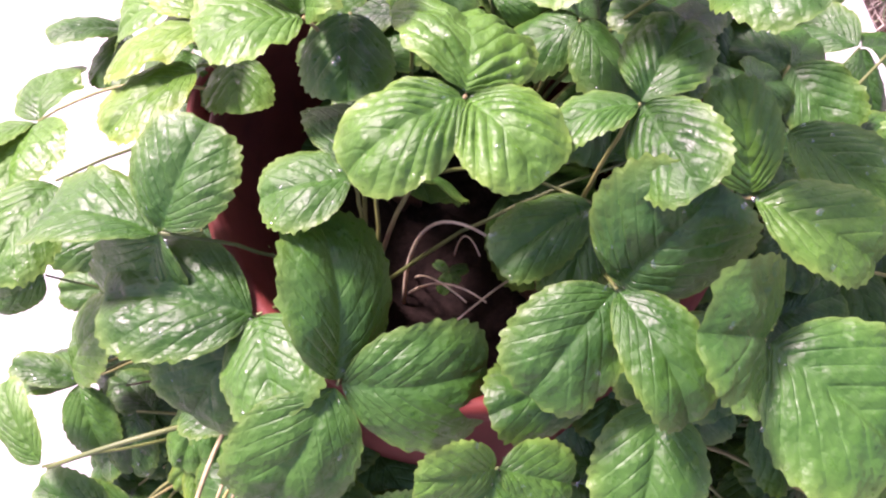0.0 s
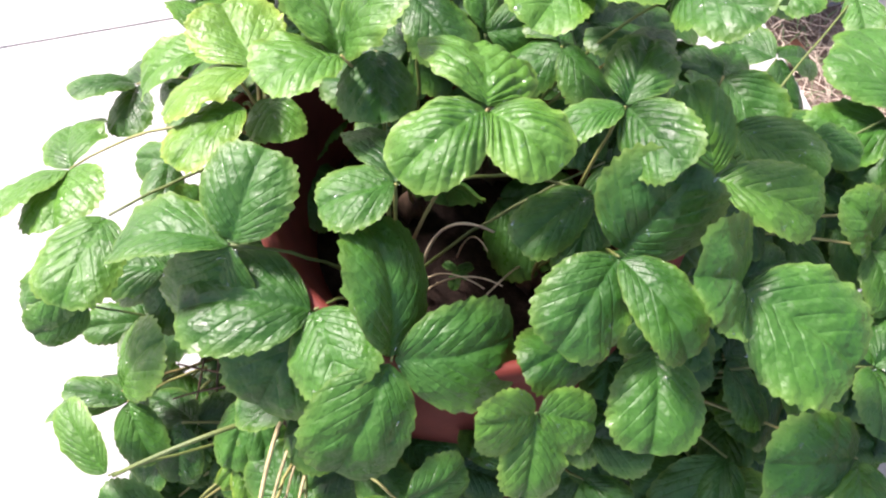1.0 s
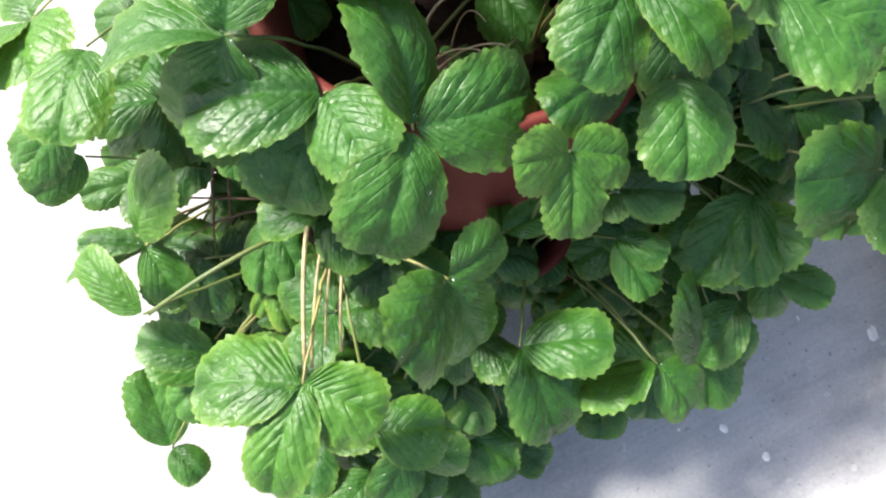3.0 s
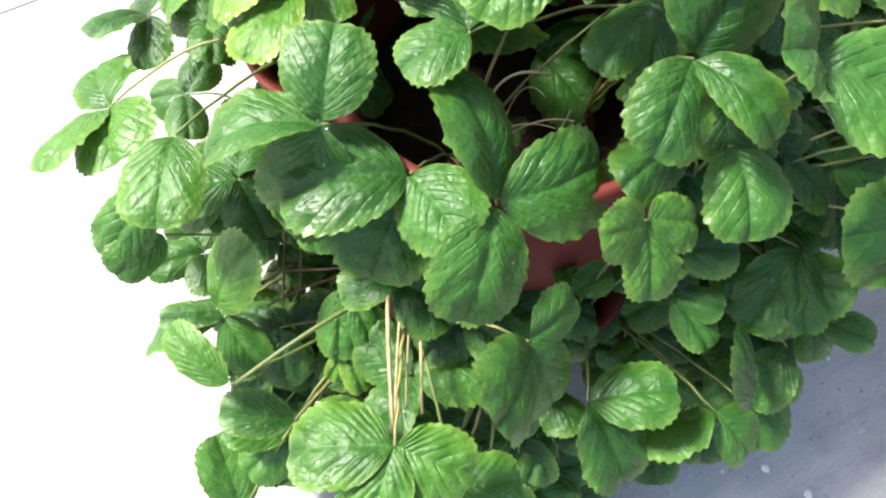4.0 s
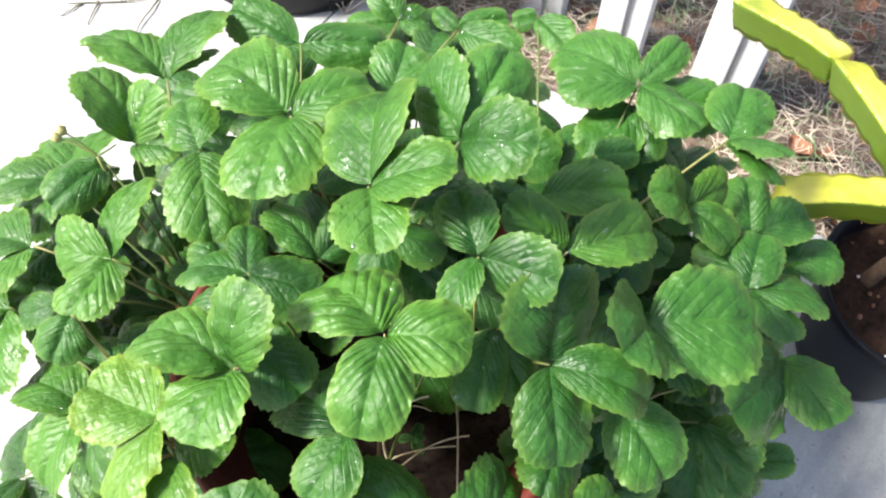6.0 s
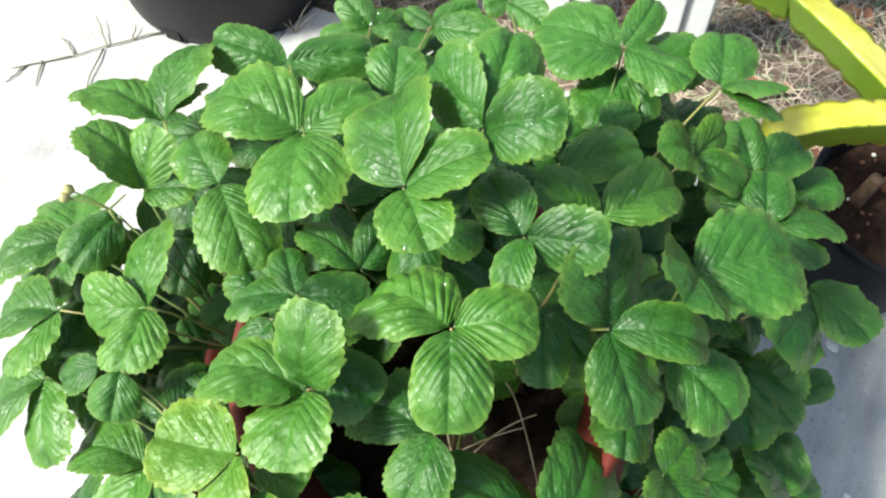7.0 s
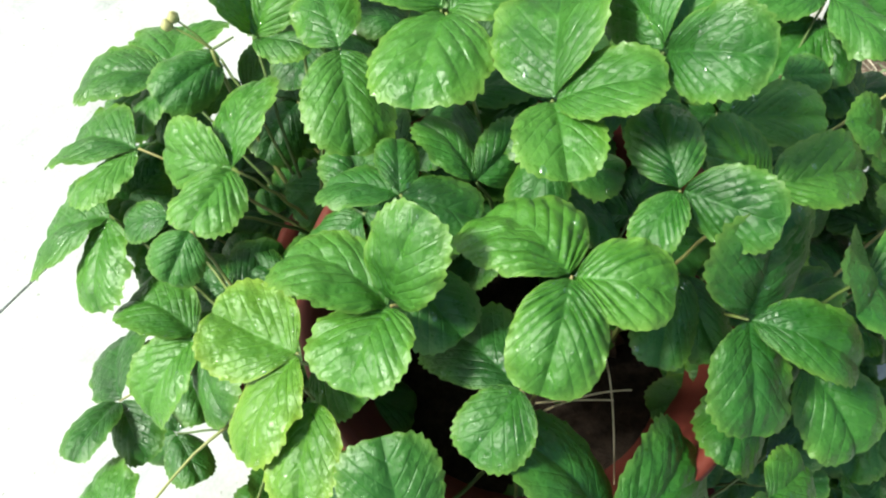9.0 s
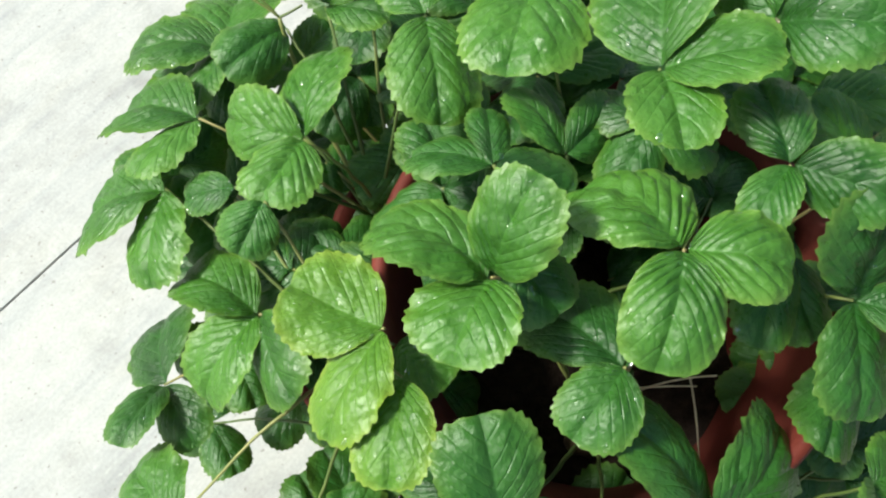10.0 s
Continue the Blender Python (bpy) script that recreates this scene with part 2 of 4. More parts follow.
def bezier(p0, p1, p2, n):
    p0, p1, p2 = Vector(p0), Vector(p1), Vector(p2)
    return [p0 * (1 - s) ** 2 + p1 * 2 * s * (1 - s) + p2 * s * s for s in (i / (n - 1) for i in range(n))]


def lathe(profile, n=72, wobble=0.0):
    verts, faces = [], []
    for r, z in profile:
        for k in range(n):
            a = 2 * math.pi * k / n
            rr = r * (1 + wobble * noise.noise((math.cos(a) * 2, math.sin(a) * 2, z * 9)))
            verts.append((rr * math.cos(a), rr * math.sin(a), z))
    for i in range(len(profile) - 1):
        for k in range(n):
            k2 = (k + 1) % n
            faces.append((i * n + k, i * n + k2, (i + 1) * n + k2, (i + 1) * n + k))
    return verts, faces


def box(bm, lo, hi, bevel=0.0):
    made = bmesh.ops.create_cube(bm, size=1.0)["verts"]
    for v in made:
        v.co = Vector([lo[i] + (v.co[i] + 0.5) * (hi[i] - lo[i]) for i in range(3)])
    if bevel:
        edges = list({e for v in made for e in v.link_edges})
        bmesh.ops.bevel(bm, geom=edges, offset=bevel, segments=2, affect="EDGES", profile=0.7)


# ---- ground ----
ALONG = Vector((0.981, 0.193, 0.0))
ACROSS = Vector((-0.193, 0.981, 0.0))
JOINT = Vector((-0.226, 0.546, 0.0))
EDGE = (Vector((0.605, -0.03, 0.0)) - JOINT).dot(ALONG)
SLAB = Matrix(((ALONG.x, ACROSS.x, 0, JOINT.x), (ALONG.y, ACROSS.y, 0, JOINT.y), (0, 0, 1, 0), (0, 0, 0, 1)))

GRID = 90
verts, faces = [], []
for i in range(GRID + 1):
    for j in range(GRID + 1):
        x = math.copysign(abs(i / GRID * 2 - 1) ** 2.6 * 60, i / GRID * 2 - 1)
        y = math.copysign(abs(j / GRID * 2 - 1) ** 2.6 * 60, j / GRID * 2 - 1)
        verts.append((x + 1.0, y + 0.3, -0.05 + 0.012 * noise.noise((x * 6, y * 6, 0))))
for i in range(GRID):
    for j in range(GRID):
        a = i * (GRID + 1) + j
        faces.append((a, a + GRID + 1, a + GRID + 2, a + 1))
ground = new("ground", mesh_of("ground", verts, faces, EARTH))
tagged(ground, "bare reddish earth with dry straw beyond the paving", "ground", kind="structure")

pavement = thing("pavement", (0, 0, 0), "pale grey concrete paving with a dark joint, stained", "pavement", kind="structure")


def slab(lo, hi):
    bm = bmesh.new()
    box(bm, (lo[0], lo[1], -0.1), (hi[0], hi[1], 0.0), 0.0015)
    part_bm("slab", bm, CONCRETE, pavement, m=SLAB)


slab((-3.2, -3.0), (EDGE, -0.0012))
slab((-3.2, 0.0012), (EDGE, 2.6))

# ---- strawberry jar ----
POT = Vector((0.005, 0.075, 0.0))
pot = thing("strawberry_jar", POT, "tall terracotta-coloured plastic strawberry jar with side pockets", "flower pot")
profile = [(0.118, 0.0), (0.128, 0.004), (0.146, 0.12), (0.157, 0.24), (0.156, 0.31), (0.144, 0.352), (0.141, 0.375), (0.147, 0.384), (0.148, 0.399), (0.145, 0.405), (0.140, 0.405), (0.137, 0.400), (0.131, 0.380), (0.117, 0.330), (0.109, 0.290), (0.106, 0.25)]
part("wall", mesh_of("jar_wall", *lathe(profile, 96, 0.006), TERRA), pot, Matrix.Translation(POT))


def soil_disc(radius, height, seed):
    verts, faces = [(0, 0, height)], []
    rings, n = 12, 48
    for i in range(1, rings + 1):
        for k in range(n):
            a = 2 * math.pi * k / n
            r = radius * i / rings
            x, y = r * math.cos(a), r * math.sin(a)
            verts.append((x, y, height + 0.007 * noise.noise((x * 40, y * 40, seed)) + 0.004 * noise.noise((x * 110, y * 110, seed))))
    for k in range(n):
        faces.append((0, 1 + k, 1 + (k + 1) % n))
    for i in range(rings - 1):
        for k in range(n):
            k2 = (k + 1) % n
            faces.append((1 + i * n + k, 1 + (i + 1) * n + k, 1 + (i + 1) * n + k2, 1 + i * n + k2))
    return verts, faces


part("soil", mesh_of("jar_soil", *soil_disc(0.1095, 0.287, 1), SOIL), pot, Matrix.Translation(POT), "dark damp potting soil")


def pocket(angle, top, size):
    """A scoop-shaped planting pocket on the jar's side, with its soil."""
    out = Vector((math.cos(radians(angle)), math.sin(radians(angle)), 0))
    tan = Vector((-out.y, out.x, 0))
    verts, faces = [], []
    levels, n = 8, 18
    for layer, thick in ((0, 0.0), (1, 0.005)):
        for i in range(levels + 1):
            s = i / levels
            rad = size * (0.12 + 0.88 * s ** 0.8) + (0.004 if i == levels else 0) - thick
            z = top - 0.10 * (1 - s) + (0.004 if layer and i < levels else 0)
            for k in range(n + 1):
                a = math.pi * (k / n - 0.5)
                p = out * (0.150 + rad * math.cos(a) * 0.95) + tan * rad * math.sin(a)
                verts.append((p.x, p.y, z))
    step = n + 1
    off = (levels + 1) * step
    for i in range(levels):
        for k in range(n):
            a = i * step + k
            faces.append((a, a + 1, a + step + 1, a + step))
            faces.append((off + a, off + a + step, off + a + step + 1, off + a + 1))
    for k in range(n):
        a = levels * step + k
        faces.append((a, a + 1, off + a + 1, off + a))
    p = part("pocket", mesh_of("pocket", verts, faces, TERRA), pot, Matrix.Translation(POT))
    sv, sf = soil_disc(size * 0.86, 0.0, angle)
    part("pocket_soil", mesh_of("pocket_soil", sv, sf, SOIL), p, Matrix.Translation(POT + out * 0.152 + Vector((0, 0, top - 0.022))), "dark potting soil")


for angle, top, size in ((150, 0.315, 0.055), (227, 0.262, 0.036), (275, 0.235, 0.042), (112, 0.305, 0.05), (352, 0.305, 0.055), (312, 0.285, 0.05), (73, 0.305, 0.055), *[(angle, 0.185, 0.045) for angle in (195, 222, 255, 288, 325, 5, 45, 85, 120, 158)]):
    pocket(angle, top, size)

# ---- strawberry plants ----
CROWNS = [
    ((-0.03, 0.10, 0.295), "in the top of the jar"),
    ((0.055, 0.035, 0.295), "in the top of the jar"),
    ((0.04, 0.13, 0.295), "in the top of the jar"),
    ((-0.05, 0.02, 0.295), "in the top of the jar"),
    ((-0.135, 0.155, 0.295), "in a side pocket of the jar"),
    ((-0.118, -0.058, 0.255), "in a side pocket, with leaves hanging low"),
    ((0.018, -0.095, 0.222), "in a side pocket, with leaves hanging low"),
    ((0.162, 0.053, 0.285), "in a side pocket of the jar"),
    ((0.112, -0.045, 0.265), "in a side pocket of the jar"),
    ((0.052, 0.225, 0.285), "in a side pocket of the jar"),
    ((-0.130, -0.044, 0.25), "in a side pocket, trailing over the paving"),
]
LOWER = (195, 222, 255, 288, 325, 5, 45, 85, 120, 158)
for angle in LOWER:
    CROWNS.append(((POT.x + 0.172 * math.cos(radians(angle)), POT.y + 0.172 * math.sin(radians(angle)), 0.165), "in a low side pocket of the jar"))
CROWNS.append(((-0.055, 0.225, 0.285), "in a side pocket of the jar"))
PLANTS = []
for at, where in CROWNS:
    plant = thing("strawberry_plant", at, "green three-leaved strawberry plant " + where, "strawberry plant", "strawberry plants of the jar")
    verts, faces = lathe([(0.001, -0.012), (0.009, -0.010), (0.012, 0.0), (0.010, 0.010), (0.006, 0.018), (0.001, 0.021)], 14, 0.5)
    part("crown", mesh_of("crown", verts, faces, CROWN), plant, Matrix.Translation(at), "scaly brown crown")
    PLANTS.append(plant)

TEETH, SAMPLES, VEINS = 12, 6, 9


def leaflet_mesh(length, width, pleat, seed, RIBS, bend=None):
    """A serrated, pleated, folded strawberry leaflet along +x, its face to +z."""
    r = random.Random(seed)
    arch, cup, fold = r.uniform(0.02, 0.10), r.uniform(0.14, 0.28), r.uniform(0.20, 0.50)
    if r.random() < 0.3:
        cup, fold = r.uniform(-0.06, 0.05), r.uniform(0.10, 0.30)
    twist, wave = r.uniform(-0.35, 0.35), r.uniform(0.04, 0.10)
    bite = 0.056
    if pleat > 1.45:
        bite = 0.022
    if bend:
        arch, cup = bend
        fold, twist, wave = r.uniform(0.10, 0.30), r.uniform(-0.12, 0.12), r.uniform(0.02, 0.06)
        cup += fold / 14
    amp = 0.0010 * (0.06 + pleat ** 1.7) * width / 0.05
    skew, phase = r.uniform(-0.12, 0.12), r.uniform(0, 9)
    blunt, wedge = r.uniform(0.52, 0.64), r.uniform(0.80, 1.10)
    lean, lag = r.uniform(-0.10, 0.10), r.uniform(3.1, 3.8)
    n = TEETH * SAMPLES
    verts, uvs, faces = [], [], []
    rows = {}
    jag = [r.uniform(0.55, 1.25) for _ in range(2 * TEETH + 2)]
    for side in (1, -1):
        for i in range(n + 1):
            s = i / n
            th = math.pi * s
            bx = length * (0.5 - 0.5 * math.cos(th)) ** 0.80
            round_tip = blunt + (wedge - blunt) * (1 - min(1.0, s / 0.55)) ** 1.2
            by = width / 2 * math.sin(th) ** round_tip * (1.02 + side * lean) if 0 < s < 1 else 0.0
            mx = length * 0.95 * s ** lag
            g = s * TEETH
            f = g % 1.0
            tooth = (math.sin(math.pi * (f / 0.66 - 0.5)) if f < 0.66 else math.sin(math.pi * (0.5 - (f - 0.66) / 0.34))) * 0.5
            tooth *= bite * min(1.0, max(0.0, (s - 0.14) * 5)) * jag[int(g) + (TEETH if side < 0 else 0)]
            run = s * VEINS - 0.62 + 0.30 * math.sin(3.5 * s + phase) + 0.22 * noise.noise((s * 4 + phase, side * 2.0, seed))
            rib = abs(math.sin(math.pi * run)) ** 0.75 - 0.6
            for j in range(RIBS + 1):
                if j == 0 and side == -1:
                    continue
                q = j / RIBS
                k = q ** 0.95
                grow = 1 + tooth * q ** 7
                x = mx + (bx * (1 + 0.4 * (grow - 1)) - mx) * k ** 1.12
                y = by * k * grow * side
                xx, yy = x / length, y / (width / 2 + 1e-6)
                uneven = 0.65 + 1.6 * noise.noise((xx * 2.3 + phase, yy * 1.6, seed))
                z = amp * rib * uneven * math.sin(math.pi * min(1.0, q * 0.86 + 0.06)) ** 0.8 * min(1, s * 5) * min(1, (1 - s) * 5)
                z += 0.0016 * (width / 0.05) * noise.noise((x * 105 + phase, y * 105, seed)) * (0.6 + 0.6 * pleat)
                z += 0.0005 * (width / 0.05) * noise.noise((x * 280 + phase, y * 280, seed)) * min(1.0, 4 * q)
                z += 4 * arch * length * xx * (1 - xx) - 0.05 * length * max(0.0, xx - 0.75) ** 2 * 12
                z += fold * abs(y) / (1 + 6 * abs(yy) ** 3) - cup * width * abs(yy) ** (2.2 if cup > 0 else 1.4)
                z -= 0.0010 * math.exp(-(abs(y) / 0.0022) ** 2)
                z += twist * y * (xx - 0.35)
                z += wave * width * noise.noise((xx * 2.3 + seed, yy * 1.7, seed * 0.37)) * (0.3 + abs(yy))
                z += 0.07 * width * abs(yy) ** 5 * noise.noise((xx * 6.0 + phase, side * 3.0, seed))
                rows[(side, i, j)] = len(verts)
                verts.append((x, y + skew * length * xx * (1 - xx), z))
                uvs.append((run + 2.5, q))
    for side in (1, -1):
        for i in range(n):
            for j in range(RIBS):
                def at(a, b):
                    return rows[(1 if b == 0 else side, a, b)]
                quad = (at(i, j), at(i + 1, j), at(i + 1, j + 1), at(i, j + 1))
                quad = tuple(dict.fromkeys(quad))
                if len(quad) >= 3:
                    faces.append(quad if side == 1 else tuple(reversed(quad)))
    return verts, faces, uvs


COUNT = [0]
SURFACES = []


TAKEN = []


def leaf(crown, at, pleat, tone, *leaflets, ribs=12, thick=0.0016):
    """A strawberry leaf: its stalk from the crown to at, and leaflets as (heading, pitch, roll, length, width) and, where known, (arch, cup)."""
    plant = PLANTS[crown]
    TAKEN.append((crown, at))
    root = Vector(CROWNS[crown][0]) + Vector((rng.uniform(-0.006, 0.006), rng.uniform(-0.006, 0.006), 0.008))
    end = Vector(at)
    flat = (end - root)
    rise = max(0.02, (0.45 if crown < 4 else 0.3) * flat.length) if end.z > root.z else 0.05 + 0.2 * flat.length
    ctrl = root + Vector((flat.x * 0.35, flat.y * 0.35, max(flat.z * 0.75, rise)))
    pts = bezier(root, ctrl, end + Vector((0, 0, -0.001)), 12)
    jit = [p + Vector((rng.uniform(-1, 1), rng.uniform(-1, 1), rng.uniform(-1, 1))) * 0.0008 for p in pts[1:-1]]
    pts = [pts[0]] + jit + [pts[-1]]
    radii = [thick - 0.0007 * i / 11 for i in range(12)]
    verts, faces = tube([p - end for p in pts], radii)
    stalk = part("leaf", mesh_of("leaf_stalk", verts, faces, STALK), plant, Matrix.Translation(end))
    for heading, pitch, roll, length, width, *bend in leaflets:
        COUNT[0] += 1
        seed = COUNT[0] * 1.31
        verts, faces, uvs = leaflet_mesh(length if bend else length * 0.97, width, pleat, seed, ribs, bend)
        m = pose(*end) @ pose(0, 0, 0, 0, 0, heading) @ pose(0, 0, 0, 0, -pitch, 0) @ pose(0, 0, 0, roll, 0, 0) @ pose(length * 0.03, 0, 0)
        ob = part("leaflet", mesh_of("leaflet", verts, faces, LEAF[tone], True, uvs), stalk, m)
        SURFACES.append((m, verts, faces))


leaf(3, (-0.003, 0.049, 0.503), 1.5, 1, (94, -20, 16, 0.065, 0.070, 0.160, 0.080), (-52, 2, 3, 0.051, 0.048, 0.160, 0.089), (-147, -10, 4, 0.061, 0.049, 0.160, 0.080))
leaf(0, (-0.080, 0.102, 0.483), 0.8, 1, (112, -5, 23, 0.066, 0.056, 0.160, 0.028), (21, 53, -14, 0.060, 0.048, 0.138, 0.056), (-154, 6, 18, 0.050, 0.058, 0.128, -0.002))
leaf(1, (0.068, -0.024, 0.462), 0.35, 3, (39, 47, 31, 0.064, 0.073, 0.051, 0.128), (-61, -10, 2, 0.066, 0.041, 0.160, 0.023), (-129, -17, -20, 0.062, 0.056, 0.070, 0.092))
leaf(8, (0.131, -0.048, 0.467), 0.45, 0, (-39, -6, 4, 0.074, 0.080, 0.090, 0.020), (-166, 45, -30, 0.060, 0.064, 0.140, -0.060))
leaf(1, (0.073, 0.047, 0.504), 1.1, 0, (-72, 16, 37, 0.053, 0.043, 0.043, 0.112), (62, 2, -10, 0.049, 0.041, 0.071, 0.102), (-164, -13, 24, 0.039, 0.030, 0.113, 0.063))
leaf(2, (0.053, 0.126, 0.517), 0.35, 1, (41, -2, -38, 0.079, 0.076, 0.101, -0.064), (-42, 25, -9, 0.059, 0.048, 0.092, -0.054), (-126, 11, 2, 0.053, 0.048, 0.069, -0.053))
leaf(2, (0.064, 0.228, 0.482), 0.7, 1, (99, 0, 3, 0.075, 0.069, 0.160, 0.026), (-15, -0, -3, 0.061, 0.050, 0.103, 0.066), (-146, 8, 13, 0.075, 0.072, 0.108, 0.085))
leaf(2, (0.112, 0.105, 0.529), 0.5, 0, (-69, 31, 25, 0.058, 0.053, 0.160, 0.004), (67, -4, -60, 0.067, 0.056, 0.060, 0.105), (19, 11, 4, 0.074, 0.054))
leaf(21, (0.001, 0.253, 0.475), 0.4, 1, (-121, -11, -15, 0.067, 0.058, 0.081, 0.091), (68, -6, -10, 0.053, 0.044, 0.061, 0.115))
leaf(7, (0.271, 0.006, 0.385), 0.4, 1, (149, 44, -11, 0.051, 0.047, 0.160, -0.076), (-10, -9, 53, 0.049, 0.045, 0.031, 0.145), (-84, -14, -5, 0.047, 0.042, 0.140, 0.034))
leaf(7, (0.325, 0.106, 0.403), 0.4, 0, (97, -8, -1, 0.078, 0.071, 0.122, 0.057), (3, 4, 13, 0.060, 0.031, 0.080, 0.098), (-87, 1, -15, 0.064, 0.058, 0.048, 0.126), (139, 3, 6, 0.067, 0.057, 0.066, 0.100))
leaf(7, (0.330, 0.017, 0.407), 0.4, 0, (24, -5, -2, 0.064, 0.056, 0.064, 0.108), (-88, 30, -33, 0.053, 0.045, 0.083, 0.087), (-108, 16, -38, 0.056, 0.048, 0.062, 0.106))
leaf(8, (0.260, -0.072, 0.365), 0.4, 0, (26, 2, -3, 0.051, 0.049, 0.078, 0.092), (72, -4, -8, 0.054, 0.046, 0.078, 0.092), (-47, -11, -29, 0.063, 0.053, 0.096, 0.078), (-111, 16, -19, 0.053, 0.045, 0.073, 0.096))
leaf(21, (0.031, 0.356, 0.436), 0.6, 1, (101, 2, 26, 0.075, 0.061, 0.122, 0.055), (21, 4, -22, 0.074, 0.062, 0.127, 0.052), (23, -20, -27, 0.054, 0.046, 0.056, 0.113))
leaf(21, (-0.025, 0.322, 0.436), 0.6, 1, (16, 39, -4, 0.049, 0.043, 0.049, 0.121), (80, 30, 38, 0.063, 0.054, 0.142, 0.026), (-59, 13, -17, 0.044, 0.038, 0.074, 0.094))
leaf(21, (-0.090, 0.259, 0.421), 1.1, 1, (114, -19, -40, 0.063, 0.048, 0.085, 0.095), (41, -1, -31, 0.068, 0.053, 0.109, 0.062), (-157, 6, 8, 0.051, 0.049, 0.079, 0.086))
leaf(21, (-0.127, 0.331, 0.392), 0.4, 1, (125, -29, 14, 0.076, 0.066, 0.160, -0.040), (-170, 3, 33, 0.057, 0.049, 0.066, 0.096))
leaf(21, (-0.076, 0.384, 0.368), 0.4, 1, (142, -9, 15, 0.072, 0.059, 0.149, 0.043), (50, -30, -8, 0.086, 0.077, 0.160, -0.007), (-148, -1, 28, 0.049, 0.040, 0.110, 0.071))
leaf(21, (-0.139, 0.270, 0.399), 0.4, 0, (144, -20, -7, 0.036, 0.028, 0.058, 0.112))
leaf(4, (-0.170, 0.319, 0.361), 0.4, 1, (146, -38, 18, 0.086, 0.075, 0.147, 0.034), (-134, -11, 36, 0.067, 0.058, 0.073, 0.100))
leaf(4, (-0.131, 0.126, 0.442), 0.22, 2, (114, -2, 2, 0.058, 0.062, -0.050, -0.020), (-158, -11, 33, 0.065, 0.048, 0.114, 0.078))
leaf(4, (-0.140, 0.100, 0.440), 0.22, 2, (-136, -1, 21, 0.057, 0.046, 0.091, 0.075))
leaf(4, (-0.172, 0.209, 0.353), 0.4, 1, (112, -9, 18, 0.062, 0.051, 0.160, -0.018), (-165, -22, 19, 0.065, 0.054, 0.160, -0.048), (-105, 12, 51, 0.066, 0.053, 0.077, 0.101))
leaf(4, (-0.249, 0.238, 0.273), 0.4, 0, (-153, 24, 22, 0.054, 0.038, 0.114, 0.073), (-99, 1, 16, 0.051, 0.039, 0.069, 0.099), (65, -31, -31, 0.078, 0.069, 0.109, 0.068))
leaf(2, (0.012, 0.138, 0.454), 0.4, 0, (92, 13, 27, 0.049, 0.036, 0.103, 0.073), (9, 1, 35, 0.046, 0.038, 0.063, 0.109))
leaf(0, (-0.033, 0.153, 0.474), 0.4, 0, (123, -18, 25, 0.049, 0.041, 0.101, 0.068), (54, -8, 19, 0.039, 0.027, 0.053, 0.112), (-54, -11, -6, 0.047, 0.048, 0.038, 0.139))
leaf(3, (-0.060, -0.060, 0.411), 0.25, 0, (98, 25, 34, 0.082, 0.065, 0.149, 0.062), (9, -4, 37, 0.074, 0.068, 0.160, 0.067), (-122, -30, -28, 0.074, 0.065, 0.128, 0.068))
leaf(3, (-0.103, -0.024, 0.407), 0.4, 0, (175, -3, -2, 0.079, 0.070, 0.120, 0.060), (-73, 3, 19, 0.054, 0.057, 0.079, 0.108), (-131, -37, -9, 0.075, 0.064))
leaf(3, (-0.148, 0.008, 0.435), 0.4, 3, (65, 26, -2, 0.057, 0.056, 0.082, 0.087), (174, -13, 23, 0.072, 0.052, 0.160, -0.047), (-139, -60, -22, 0.076, 0.060, 0.070, 0.040))
leaf(3, (-0.053, 0.027, 0.464), 0.4, 3, (92, -36, 5, 0.075, 0.057, 0.160, 0.015), (-169, -9, 9, 0.045, 0.043, 0.108, 0.069), (23, -54, -47, 0.068, 0.061, 0.137, 0.041))
leaf(6, (0.017, -0.100, 0.427), 0.3, 1, (-165, 29, -39, 0.043, 0.037, 0.092, 0.075), (-6, -27, 9, 0.042, 0.037, 0.070, 0.098), (-103, -26, -18, 0.047, 0.040, 0.089, 0.088))
leaf(5, (-0.155, -0.167, 0.325), 1.0, 1, (164, -13, 9, 0.069, 0.061, 0.075, 0.103), (-36, -7, 10, 0.052, 0.052, 0.059, 0.110), (-122, -21, 5, 0.070, 0.045, 0.109, 0.073))
leaf(5, (-0.056, -0.133, 0.352), 0.3, 0, (-129, 21, -45, 0.066, 0.066, 0.048, 0.137), (27, -5, 46, 0.045, 0.038, 0.075, 0.098), (-69, -51, -7, 0.061, 0.054, 0.071, 0.102))
leaf(6, (-0.010, -0.169, 0.267), 0.8, 0, (-13, 17, -13, 0.062, 0.051, 0.078, 0.094), (-80, -23, -14, 0.069, 0.061, 0.100, 0.073))
leaf(8, (0.165, -0.118, 0.276), 0.2, 3, (-94, -25, -5, 0.055, 0.047, 0.071, 0.100), (-48, 26, 14, 0.058, 0.050), (-167, -11, -2, 0.053, 0.045))
leaf(4, (-0.290, 0.147, 0.292), 0.4, 1, (-91, 20, 24, 0.064, 0.070, 0.112, 0.070), (98, -22, -20, 0.060, 0.056, 0.104, 0.074), (-138, 12, 38, 0.072, 0.061, 0.098, 0.072))
leaf(4, (-0.239, 0.070, 0.359), 0.6, 1, (-112, 1, 4, 0.067, 0.058, 0.088, 0.085))
leaf(11, (-0.251, -0.021, 0.254), 0.4, 1, (25, 54, -8, 0.071, 0.055, 0.088, 0.104))
leaf(12, (-0.251, -0.086, 0.277), 0.4, 1, (121, 5, -23, 0.059, 0.031, 0.089, 0.070))
